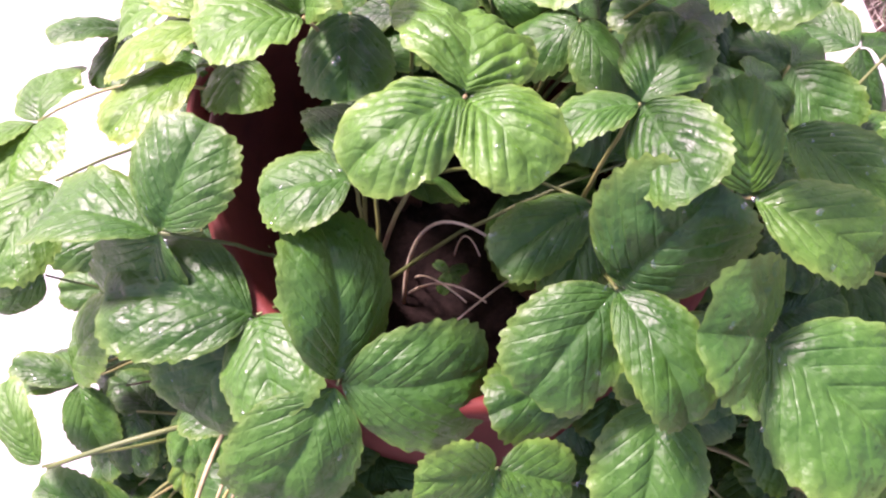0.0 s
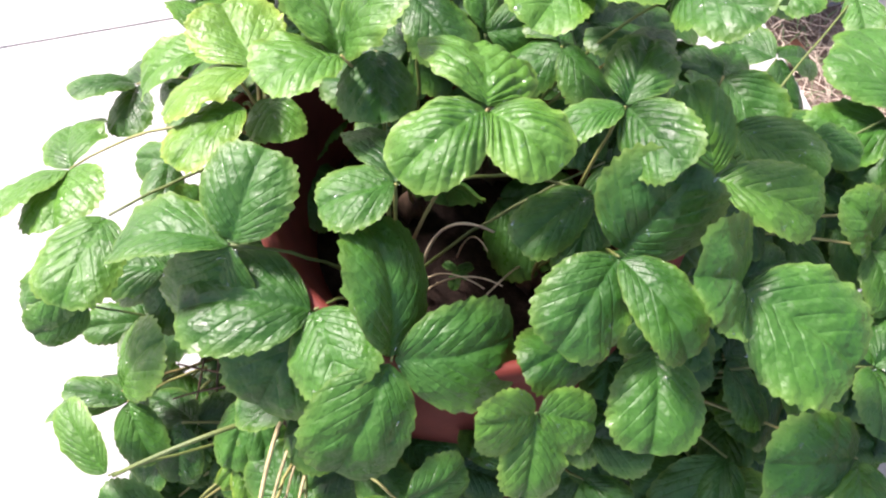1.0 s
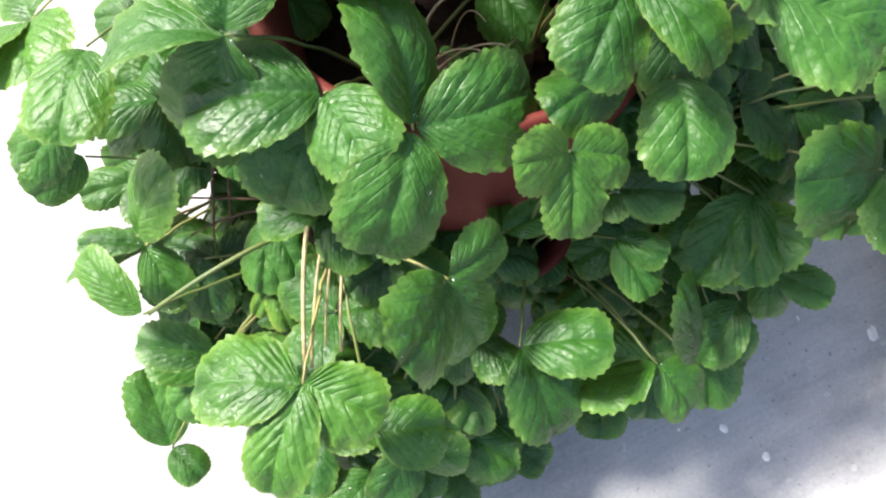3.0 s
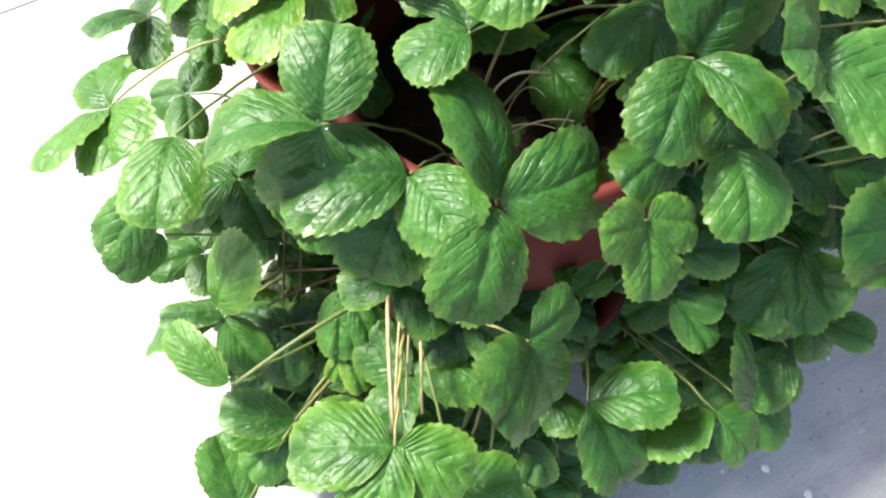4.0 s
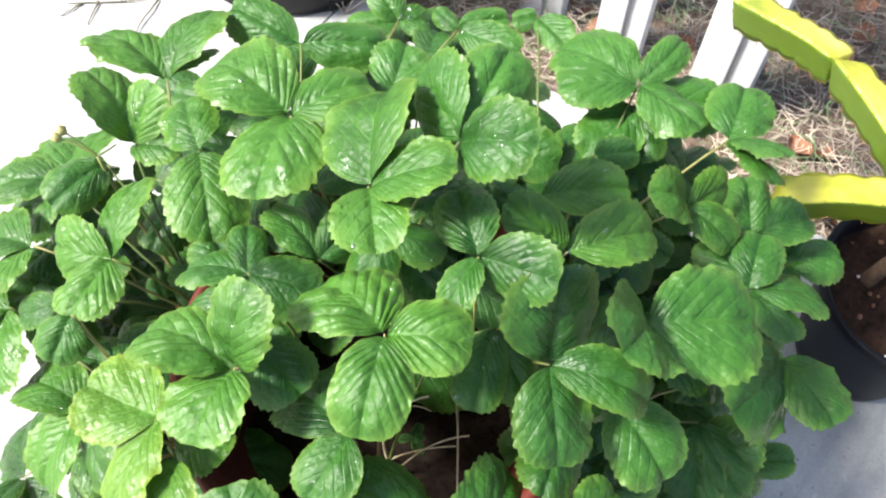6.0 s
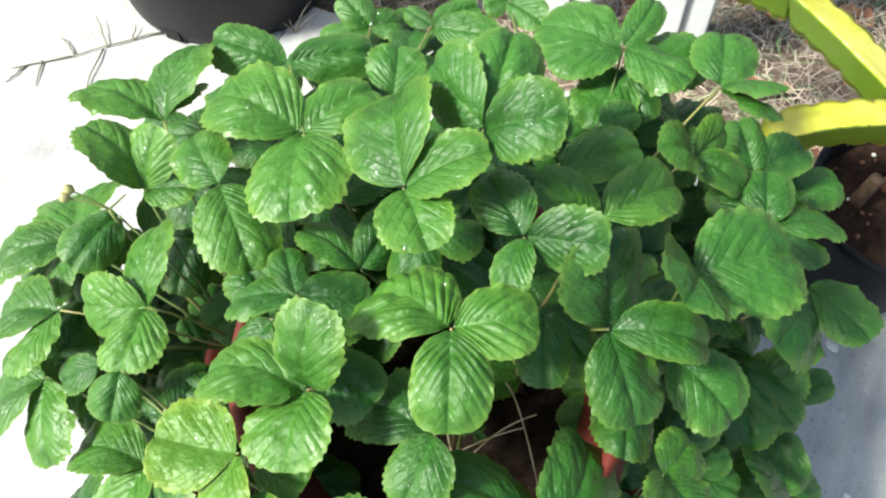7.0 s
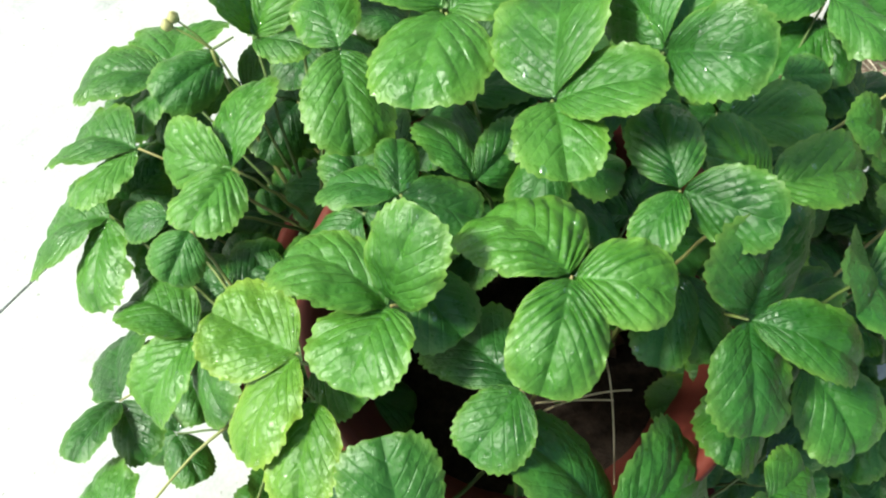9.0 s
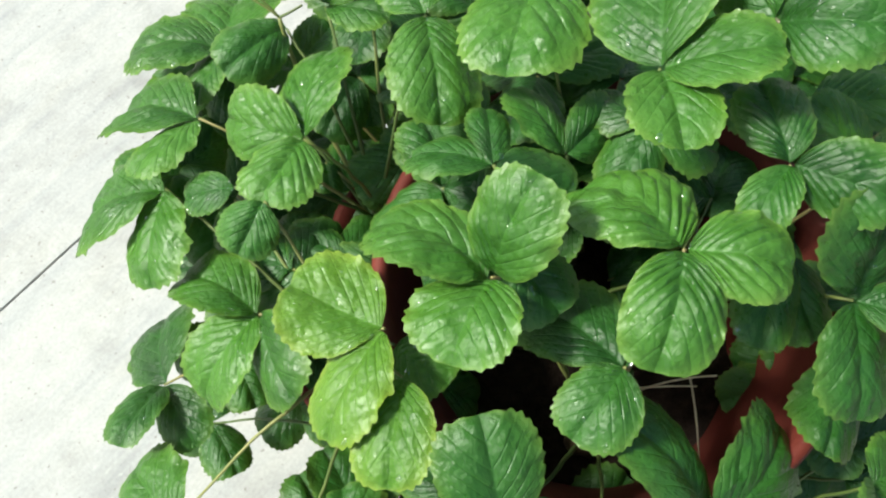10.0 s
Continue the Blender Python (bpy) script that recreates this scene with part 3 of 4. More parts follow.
leaf(8, (0.258, -0.123, 0.320), 0.4, 0, (-178, 18, -36, 0.080, 0.078, 0.123, 0.058), (-106, 6, -3, 0.064, 0.056, 0.070, 0.099))
leaf(1, (0.135, 0.023, 0.462), 1, 1, (-24, -8, 10, 0.069, 0.045), (110, 35, -17, 0.057, 0.037))
leaf(7, (0.171, 0.078, 0.431), 0.5, 1, (-37, -1, 13, 0.068, 0.044))
leaf(7, (0.235, 0.079, 0.418), 0.5, 0, (-29, -11, 14, 0.039, 0.031))
leaf(9, (0.139, 0.207, 0.459), 0.5, 0, (31, 11, 4, 0.045, 0.046))
leaf(9, (0.133, 0.313, 0.433), 0.5, 0, (109, 8, -15, 0.068, 0.044), (-43, -3, 19, 0.070, 0.045))
leaf(9, (0.257, 0.338, 0.347), 0.5, 0, (81, 22, -11, 0.041, 0.036), (-32, -13, 20, 0.032, 0.033), (142, -4, -19, 0.050, 0.036))
leaf(9, (0.284, 0.283, 0.359), 0.5, 0, (90, 7, -15, 0.031, 0.020), (-30, 4, 18, 0.049, 0.036), (-74, 7, 18, 0.065, 0.041))
leaf(7, (0.339, 0.233, 0.374), 0.5, 0, (-100, 3, 15, 0.044, 0.033), (135, -11, -19, 0.024, 0.024))
leaf(4, (-0.135, 0.235, 0.430), 0.5, 0, (-157, -22, -12, 0.036, 0.037))
leaf(21, (-0.045, 0.343, 0.408), 0.5, 0, (-175, 2, -15, 0.054, 0.044), (137, -23, -18, 0.032, 0.020))
leaf(4, (-0.137, 0.289, 0.349), 0.5, 0, (-123, -25, -4, 0.041, 0.035))
leaf(4, (-0.128, 0.122, 0.416), 0.5, 1, (-77, 7, 5, 0.039, 0.038))
leaf(3, (-0.059, 0.113, 0.473), 0.5, 0, (-89, -14, -2, 0.046, 0.047))
leaf(7, (0.032, 0.086, 0.328), 0.5, 3, (-65, -13, 10, 0.065, 0.053), (3, 4, 12, 0.059, 0.038))
leaf(8, (0.072, -0.049, 0.404), 0.5, 3, (-156, 15, -4, 0.066, 0.042))
leaf(8, (0.097, -0.063, 0.410), 0.4, 0, (-100, -14, -1, 0.060, 0.057, 0.139, 0.042))
leaf(14, (0.090, -0.202, 0.236), 0.4, 0, (179, -6, 56, 0.067, 0.065, -0.003, 0.179), (-60, -29, -7, 0.048, 0.048, 0.104, 0.063))
leaf(14, (0.119, -0.207, 0.233), 0.4, 0, (99, 44, 41, 0.068, 0.059, 0.051, 0.116))
leaf(15, (0.166, -0.160, 0.182), 0.5, 0, (-79, -23, 13, 0.059, 0.054), (-101, -24, 12, 0.089, 0.057))
leaf(6, (0.071, -0.095, 0.328), 0.5, 0, (-19, 6, 9, 0.044, 0.041))
leaf(14, (0.073, -0.117, 0.290), 0.5, 0, (-40, 13, 11, 0.037, 0.026), (-73, -16, 12, 0.048, 0.032))
leaf(15, (0.200, -0.156, 0.235), 0.5, 0, (-44, 6, 12, 0.048, 0.031), (-96, -43, 17, 0.044, 0.033))
leaf(11, (-0.273, 0.040, 0.274), 0.4, 0, (-161, -20, -51, 0.049, 0.040, 0.053, 0.117))
leaf(11, (-0.270, 0.067, 0.301), 0.5, 0, (-151, -34, -15, 0.071, 0.046))
leaf(12, (-0.155, -0.037, 0.271), 0.5, 0, (-77, -27, 3, 0.056, 0.036), (-113, -27, -2, 0.056, 0.036))
leaf(12, (-0.168, -0.076, 0.238), 0.5, 2, (-80, -22, 2, 0.035, 0.023), (-140, -33, -5, 0.027, 0.017))
leaf(12, (-0.216, -0.113, 0.230), 0.5, 0, (159, 10, -4, 0.056, 0.036))
leaf(12, (-0.284, -0.152, 0.111), 0.5, 0, (93, 28, 5, 0.071, 0.049), (-59, -10, -2, 0.036, 0.032))
leaf(12, (-0.222, -0.107, 0.171), 0.5, 0, (-155, -22, -5, 0.057, 0.046), (169, 19, -5, 0.057, 0.037))
leaf(11, (-0.246, -0.019, 0.231), 0.4, 0, (176, -20, 41, 0.068, 0.059, 0.134, 0.050))
leaf(5, (-0.120, -0.199, 0.260), 0.4, 0, (-8, -10, 1, 0.048, 0.050, 0.068, 0.103))
leaf(13, (-0.059, -0.193, 0.130), 0.5, 0, (-44, -8, 3, 0.065, 0.056), (-151, 10, -1, 0.043, 0.027))
leaf(8, (0.177, -0.111, 0.295), 0.5, 3, (-105, -12, 12, 0.066, 0.042), (-138, -24, 9, 0.074, 0.048))
leaf(15, (0.174, -0.170, 0.221), 0.5, 0, (-137, -23, 10, 0.058, 0.045))
leaf(21, (-0.067, 0.281, 0.335), 0.5, 0, (-116, -28, 0, 0.023, 0.023))
leaf(14, (-0.009, -0.102, 0.318), 0.5, 0, (73, -27, -6, 0.030, 0.019), (17, -13, 4, 0.038, 0.025))
leaf(0, (0.060, 0.019, 0.459), 0.5, 3, (-147, -9, 2, 0.055, 0.036), (-103, -24, 7, 0.054, 0.034))

leaf(7, (0.316, 0.100, 0.390), 0.4, 0, (-172, -8, 0, 0.066, 0.056), (-130, -10, 5, 0.055, 0.050), (-42, -4, 4, 0.078, 0.058))
leaf(8, (0.322, -0.040, 0.335), 0.4, 0, (45, 8, 0, 0.055, 0.045), (-25, 0, 0, 0.056, 0.046), (115, 0, 0, 0.050, 0.042))
leaf(12, (-0.210, -0.044, 0.240), 0.4, 3, (-100, -40, 0, 0.050, 0.036, 0.060, 0.080))
leaf(11, (-0.247, -0.028, 0.252), 0.4, 0, (166, 4, 10, 0.046, 0.024, 0.060, 0.060), (-70, -28, 5, 0.050, 0.036, 0.070, 0.080))
leaf(8, (0.345, -0.075, 0.300), 0.4, 0, (50, 4, 0, 0.052, 0.044), (-35, 0, 0, 0.050, 0.042))


def low_crown(p, z):
    """The plant of the lowest fitting pocket near p."""
    first = 11 if z > 0.16 else 12
    return min(range(first, 21), key=lambda k: (Vector(CROWNS[k][0]) - p).length)


def in_gap(x, y, z):
    """The thin side of the plant, where the paving shows between the stalks."""
    return -0.235 < x < -0.16 and z < 0.34 and abs(y - 0.097 + 0.3675 * z) < 0.030


def under_leaves():
    """The shaded lower storey: further leaves of the same plants below the outer ones."""
    r = random.Random(21)
    for crown, at in list(TAKEN):
        out = Vector((at[0] - POT.x, at[1] - POT.y, 0))
        far = out.length
        if far < 0.135:
            hole = at[1] < 0.05 or at[0] < -0.06
            if at[2] > 0.44 and not hole:
                head = r.uniform(0, 360)
                size = r.uniform(0.036, 0.046)
                lfs = [(head + turn, r.uniform(-30, 0), r.uniform(-20, 20), size, size * r.uniform(0.8, 0.95)) for turn in (0, 110, -110)]
                leaf(crown, (at[0] + r.uniform(-0.02, 0.02), at[1] + r.uniform(-0.02, 0.02), at[2] - r.uniform(0.05, 0.07)), r.uniform(0.2, 0.6), 3, *lfs, ribs=7, thick=0.0016)
            continue
        for _ in range(3):
            u = r.uniform(0.60, 0.97)
            p = POT + out * max(u, 0.15 / far) + Vector((r.uniform(-0.03, 0.03), r.uniform(-0.03, 0.03), 0))
            z = at[2] - r.uniform(0.04, 0.15)
            if z < 0.05:
                continue
            bare = (math.hypot(p.x + 0.12, p.y - 0.11) < 0.06 and z > 0.33) or (math.hypot(p.x, p.y + 0.09) < 0.06 and z > 0.28) or (math.hypot(p.x + 0.07, p.y - 0.26) < 0.05 and z > 0.30)
            if bare:
                continue
            head = math.degrees(math.atan2(out.y, out.x)) + r.uniform(-50, 50)
            size = r.uniform(0.042, 0.056)
            lfs = []
            for turn in (0, 105, -105):
                lfs.append((head + turn + r.uniform(-15, 15), r.uniform(-35, 10), r.uniform(-25, 25), size * r.uniform(0.85, 1.1), size * r.uniform(0.75, 0.95)))
            near, bow = low_crown(p, z), r.uniform(0.2, 0.7)
            if math.hypot(p.x + 0.222, p.y - 0.160) > 0.062 and not in_gap(p.x, p.y, z):
                leaf(near, (p.x, p.y, z), bow, 3, *lfs, ribs=7, thick=0.0016)


def fill_leaf(r, x, y, z, size):
    """One more low leaf of the nearest plant, spread roughly level."""
    p = Vector((x, y, z))
    head = math.degrees(math.atan2(y - POT.y, x - POT.x)) + r.uniform(-60, 60)
    lfs = [(head + turn + r.uniform(-15, 15), r.uniform(-30, 8), r.uniform(-25, 25), size * r.uniform(0.9, 1.1), size * r.uniform(0.75, 0.95)) for turn in (0, 110, -110)]
    near = (2 if y > 0.075 else 3) if math.hypot(x - POT.x, y - POT.y) < 0.15 and z > 0.38 else low_crown(p, z)
    bow = r.uniform(0.3, 0.8)
    if not in_gap(x, y, z):
        leaf(near, (x, y, z), bow, 3, *lfs, ribs=7, thick=0.0016)


OUTER = len(SURFACES)
under_leaves()
fills = random.Random(5)
for x, y, z in (
    (0.05, 0.29, 0.37), (0.0, 0.32, 0.35), (0.09, 0.30, 0.37), (0.03, 0.24, 0.38), (-0.04, 0.29, 0.24), (-0.07, 0.33, 0.23),
    (-0.10, 0.29, 0.24), (0.12, 0.25, 0.37), (-0.03, 0.37, 0.32), (0.02, 0.34, 0.38), (0.24, 0.04, 0.34), (0.26, 0.07, 0.35),
    (0.29, 0.05, 0.33), (0.22, 0.10, 0.36), (0.30, 0.0, 0.31), (0.27, -0.04, 0.31), (0.20, 0.06, 0.37), (0.24, 0.12, 0.35),
    (0.31, 0.09, 0.35), (0.19, 0.0, 0.35), (0.23, -0.07, 0.28), (0.30, -0.05, 0.29), (0.17, 0.13, 0.39), (0.21, 0.16, 0.37),
    (-0.17, 0.0, 0.22), (-0.16, -0.07, 0.19), (-0.20, -0.03, 0.19), (-0.19, 0.05, 0.23), (-0.16, 0.24, 0.30), (-0.20, 0.23, 0.26),
    (0.16, 0.19, 0.38), (0.08, 0.36, 0.36), (-0.20, 0.08, 0.22), (-0.12, -0.12, 0.19),
    (0.245, 0.284, 0.35), (0.262, 0.330, 0.32), (0.165, 0.340, 0.37), (0.158, 0.295, 0.39), (0.115, 0.385, 0.35), (0.07, 0.400, 0.34), (0.285, 0.285, 0.32),
    (-0.080, 0.395, 0.34), (-0.150, 0.345, 0.32), (-0.110, 0.370, 0.32), (0.33, 0.05, 0.32), (0.33, -0.015, 0.30), (0.36, 0.04, 0.30),
    (0.0, 0.195, 0.43), (0.05, 0.20, 0.43), (0.09, 0.165, 0.43), (-0.045, 0.18, 0.42), (0.075, 0.125, 0.40), (0.095, 0.075, 0.395),
    (-0.05, 0.26, 0.20), (-0.08, 0.24, 0.17), (-0.02, 0.29, 0.21), (-0.06, 0.31, 0.17), (0.0, 0.25, 0.23), (-0.10, 0.27, 0.15), (-0.03, 0.22, 0.25), (-0.09, 0.33, 0.18), (0.02, 0.31, 0.24),
    (-0.127, -0.215, 0.12), (-0.09, -0.200, 0.13), (-0.06, -0.225, 0.10), (-0.15, -0.205, 0.10), (-0.03, -0.200, 0.12), (-0.01, -0.215, 0.09), (-0.165, -0.18, 0.14), (-0.11, -0.17, 0.17), (-0.05, -0.165, 0.17),
    (0.36, -0.03, 0.25), (0.335, -0.075, 0.24), (0.385, 0.0, 0.25), (0.30, -0.10, 0.24), (0.27, 0.19, 0.35), (0.176, -0.050, 0.33), (0.220, -0.060, 0.31), (0.198, -0.074, 0.27),
):
    fill_leaf(fills, x, y, z, fills.uniform(0.044, 0.058))


def round_stem(name, points, r0, r1, mat, parent=None, label="", n=14):
    """A thin curved stem through three points."""
    pts = bezier(*points, n)
    v, f = tube(pts, [r0 + (r1 - r0) * i / (n - 1) for i in range(n)], 6)
    me = mesh_of(name, v, f, mat)
    return part(name, me, parent, None, label) if parent else new(name, me)


# a flower stalk whose blossoms have fallen
flower_stalk = round_stem("flower_stalk", ((-0.055, 0.225, 0.29), (-0.056, 0.325, 0.37), (-0.048, 0.344, 0.420)), 0.0020, 0.0015, STALK, PLANTS[21], "hairy green flower stalk")
for tip, mid in (((-0.063, 0.369, 0.434), (-0.054, 0.355, 0.430)), ((-0.057, 0.370, 0.436), (-0.052, 0.358, 0.431)), ((-0.032, 0.340, 0.424), (-0.040, 0.340, 0.424))):
    round_stem("pedicel", ((-0.048, 0.344, 0.420), mid, tip), 0.0010, 0.0007, STALK, flower_stalk)
    if tip[0] < -0.05:
        v, f = lathe([(0.0003, -0.004), (0.0035, -0.002), (0.0045, 0.001), (0.003, 0.004), (0.0003, 0.0055)], 12, 0.5)
        part("bud", mesh_of("bud", v, f, BUD), flower_stalk, Matrix.Translation(tip), "dry yellowish flower bud")

# a runner and a young seedling hanging beside it
round_stem("runner", ((-0.124, -0.046, 0.262), (-0.170, -0.066, 0.315), (-0.248, -0.086, 0.274)), 0.0019, 0.0015, STALK, PLANTS[10], "pale green runner")

# bare stalks over the front pocket and wiry ones in the thin side of the plant
for a, b, c, r0 in (
    ((-0.118, -0.060, 0.262), (-0.126, -0.030, 0.360), (-0.153, -0.158, 0.312), 0.0017),
    ((-0.112, -0.062, 0.262), (-0.118, -0.050, 0.345), (-0.150, -0.151, 0.285), 0.0013),
    ((-0.108, -0.066, 0.262), (-0.118, -0.072, 0.335), (-0.138, -0.138, 0.280), 0.0011),
    ((-0.104, -0.068, 0.262), (-0.114, -0.085, 0.335), (-0.129, -0.146, 0.285), 0.0012),
):
    round_stem("bare_stalk", (a, b, c), r0, r0 * 0.8, PALE, PLANTS[5], "pale straw-coloured leaf stalk")
for a, b, c in (
    ((-0.150, -0.020, 0.262), (-0.175, -0.022, 0.282), (-0.207, -0.010, 0.275)),
    ((-0.150, -0.024, 0.255), (-0.180, -0.026, 0.272), (-0.214, -0.030, 0.255)),
    ((-0.178, 0.030, 0.300), (-0.198, 0.010, 0.220), (-0.214, -0.050, 0.190)),
    ((-0.172, 0.010, 0.290), (-0.190, -0.005, 0.230), (-0.196, -0.055, 0.150)),
):
    round_stem("bare_stalk", (a, b, c), 0.0011, 0.0008, CROWN, PLANTS[10], "thin reddish-brown stalk")

# a small weed sprouting from the soil
weed = thing("seedling", (-0.002, 0.032, 0.285), "tiny green seedling sprouting from dark soil", "seedling")
round_stem("stem", ((-0.002, 0.032, 0.285), (-0.001, 0.033, 0.300), (-0.003, 0.034, 0.318)), 0.0009, 0.0006, STALK, weed)
for heading, size in ((20, 0.014), (140, 0.012), (255, 0.015), (320, 0.010)):
    v, f, u = leaflet_mesh(size, size * 0.6, 0.3, heading * 0.7, 5)
    part("leaf", mesh_of("seedling_leaf", v, f, LEAF[0], True, u), weed, pose(-0.003, 0.034, 0.317) @ pose(0, 0, 0, 0, 12, heading))

# dry stems on the soil
for a, b, c, r0 in (
    ((-0.031, 0.022, 0.288), (-0.030, 0.062, 0.382), (0.016, 0.034, 0.378), 0.0014),
    ((0.050, 0.044, 0.287), (0.038, 0.024, 0.368), (-0.03, -0.042, 0.372), 0.0009),
    ((-0.028, 0.029, 0.287), (-0.008, 0.014, 0.376), (0.015, -0.008, 0.386), 0.0009),
    ((-0.024, 0.040, 0.287), (-0.017, 0.016, 0.372), (0.005, -0.005, 0.376), 0.0008),
    ((0.002, 0.057, 0.287), (0.004, 0.052, 0.365), (0.014, 0.030, 0.356), 0.0007),
):
    ob = round_stem("dry_twig", (a, b, c), r0, r0 * 0.6, DRY)
    tagged(ob, "pale dry stalk piece lying on dark potting soil", "twig", "dry twigs on the soil")

# ---- black pots ----
BIG = Vector((0.462, 0.828, 0.0))
big_pot = thing("nursery_pot", BIG, "large black plastic nursery pot with drainage holes", "flower pot", "black pots")
profile = [(0.150, 0.0), (0.166, 0.004), (0.169, 0.02), (0.185, 0.20), (0.196, 0.33), (0.204, 0.332), (0.206, 0.36), (0.200, 0.362), (0.192, 0.33), (0.180, 0.20)]
wall = part("wall", mesh_of("nursery_pot_wall", *lathe(profile, 96), BLACK), big_pot, Matrix.Translation(BIG))
part("soil", mesh_of("nursery_pot_soil", *soil_disc(0.193, 0.33, 9), SOIL), big_pot, Matrix.Translation(BIG), "dark potting soil")
# no openings are cut: near-black blocks carry the holes' inner shade as colour
HOLE = plain_material("hole_shadow_side", (0.004, 0.004, 0.005), 0.9)
for angle in (192, 252, 312, 12):
    bm = bmesh.new()
    box(bm, (-0.004, -0.014, 0.004), (0.004, 0.014, 0.026), 0.003)
    part_bm("drain_hole", bm, HOLE, wall, m=Matrix.Translation(BIG) @ pose(0, 0, 0, 0, 0, angle) @ pose(0.1665, 0, 0))

SMALL = Vector((0.505, -0.178, 0.0))
small_pot = thing("nursery_pot", SMALL, "small black plastic pot of crumbly brown soil", "flower pot", "black pots")
profile = [(0.05, 0.0), (0.066, 0.002), (0.070, 0.02), (0.094, 0.155), (0.100, 0.157), (0.102, 0.178), (0.099, 0.180), (0.094, 0.176), (0.088, 0.14)]
part("wall", mesh_of("small_pot_wall", *lathe(profile, 72), BLACK), small_pot, Matrix.Translation(SMALL))
BROWN = soil_material("bark_soil", (0.014, 0.009, 0.007), (0.055, 0.031, 0.021))
part("soil", mesh_of("small_pot_soil", *soil_disc(0.0915, 0.148, 4), BROWN), small_pot, Matrix.Translation(SMALL), "crumbly brown soil with pale chips")
for k in range(26):
    a, r = rng.uniform(0, 6.28), 0.085 * math.sqrt(rng.random())
    bm = bmesh.new()
    bmesh.ops.create_icosphere(bm, subdivisions=1, radius=rng.uniform(0.0015, 0.0038))
    for v in bm.verts:
        v.co *= rng.uniform(0.6, 1.2)
    part_bm("soil_chip", bm, CHIP if k % 3 == 0 else DEAD, small_pot, m=pose(SMALL.x + r * math.cos(a), SMALL.y + r * math.sin(a), 0.151))


# ---- cactus ----
def ribbed_arm(path, width, seed):
    """A three-winged climbing-cactus stem along path, with scalloped wing edges."""
    verts, faces, tips, uvs = [], [], [], []
    n = 46
    pts = []
    for i in range(n):
        s = i / (n - 1) * (len(path) - 1)
        k = min(int(s), len(path) - 2)
        f = s - k
        p0, p1, p2, p3 = (Vector(path[max(0, min(len(path) - 1, k + o))]) for o in (-1, 0, 1, 2))
        pts.append(0.5 * ((2 * p1) + (p2 - p0) * f + (2 * p0 - 5 * p1 + 4 * p2 - p3) * f * f + (3 * p1 - p0 - 3 * p2 + p3) * f ** 3))
    ring = 36
    for i, p in enumerate(pts):
        d = (pts[min(i + 1, n - 1)] - pts[max(i - 1, 0)]).normalized()
        up = (Vector((0, 0, 1)) - d * d.z).normalized()
        side = d.cross(up)
        taper = min(1.0, (n - 1 - i) / 5 + 0.25) * min(1.0, i / 3 + 0.6)
        for k in range(ring):
            a = 2 * math.pi * k / ring
            lean = (a + 0.72) % (2 * math.pi / 3) - math.pi / 3
            lobe = (abs(lean) / (math.pi / 3)) ** 5
            r = width * taper * (0.47 / math.cos(lean * 0.97)) * (1 + 0.22 * lobe * abs(math.sin(i * 0.42 + seed)) ** 0.7 + 0.05 * noise.noise((i * 0.35, k * 0.3, seed)))
            q = p + (up * math.cos(a) + side * math.sin(a)) * r
            verts.append(q)
            # u is 1 on the lower face, which takes the painted shade
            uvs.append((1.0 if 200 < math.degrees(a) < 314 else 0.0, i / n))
            if lobe > 0.6 and i % 6 == 3:
                tips.append((q, (q - p).normalized()))
    for i in range(n - 1):
        for k in range(ring):
            k2 = (k + 1) % ring
            faces.append((i * ring + k, i * ring + k2, (i + 1) * ring + k2, (i + 1) * ring + k))
    faces.append(tuple(reversed(range(ring))))
    faces.append(tuple(range((n - 1) * ring, n * ring)))
    return verts, faces, tips, uvs


cactus = thing("climbing_cactus", (SMALL.x, SMALL.y, 0.15), "sunlit yellow-green three-winged cactus arching from a small black pot", "cactus")
verts, faces = tube(bezier((SMALL.x + 0.02, SMALL.y + 0.02, 0.14), (SMALL.x + 0.045, SMALL.y + 0.0, 0.22), (0.514, -0.121, 0.268), 10), [0.013] * 10, 10)
part("trunk", mesh_of("cactus_trunk", verts, faces, DEAD), cactus, None, "woody brown trunk")
for seed, path, width in (
    (0.0, ((0.528, -0.148, 0.258), (0.478, -0.108, 0.288), (0.440, -0.062, 0.288), (0.405, -0.024, 0.276)), 0.0255),
    (1.4, ((0.520, -0.129, 0.268), (0.529, -0.070, 0.295), (0.558, -0.016, 0.292), (0.585, 0.028, 0.280)), 0.027),
    (2.2, ((0.585, 0.026, 0.280), (0.589, 0.065, 0.278), (0.591, 0.108, 0.272), (0.594, 0.160, 0.262)), 0.027),
):
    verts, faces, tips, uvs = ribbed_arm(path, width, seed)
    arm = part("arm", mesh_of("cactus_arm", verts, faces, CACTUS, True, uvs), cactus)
    for q, d in tips:
        v, f = tube([q - d * 0.001, q + d * 0.004], [0.0008, 0.0002], 4)
        part("spine", mesh_of("spine", v, f, DEAD), arm)

round_stem("stub", ((0.494, -0.136, 0.140), (0.496, -0.138, 0.165), (0.500, -0.140, 0.188)), 0.010, 0.008, CROWN, cactus, "cut brown stub")

# ---- fence ----
fence = thing("picket_fence", (0.72, 0.2, -0.05), "white vinyl fence along the paving's edge", "fence")
FENCE = Matrix(((ALONG.x, ACROSS.x, 0, 0.722), (ALONG.y, ACROSS.y, 0, 0.185), (0, 0, 1, -0.05), (0, 0, 0, 1)))


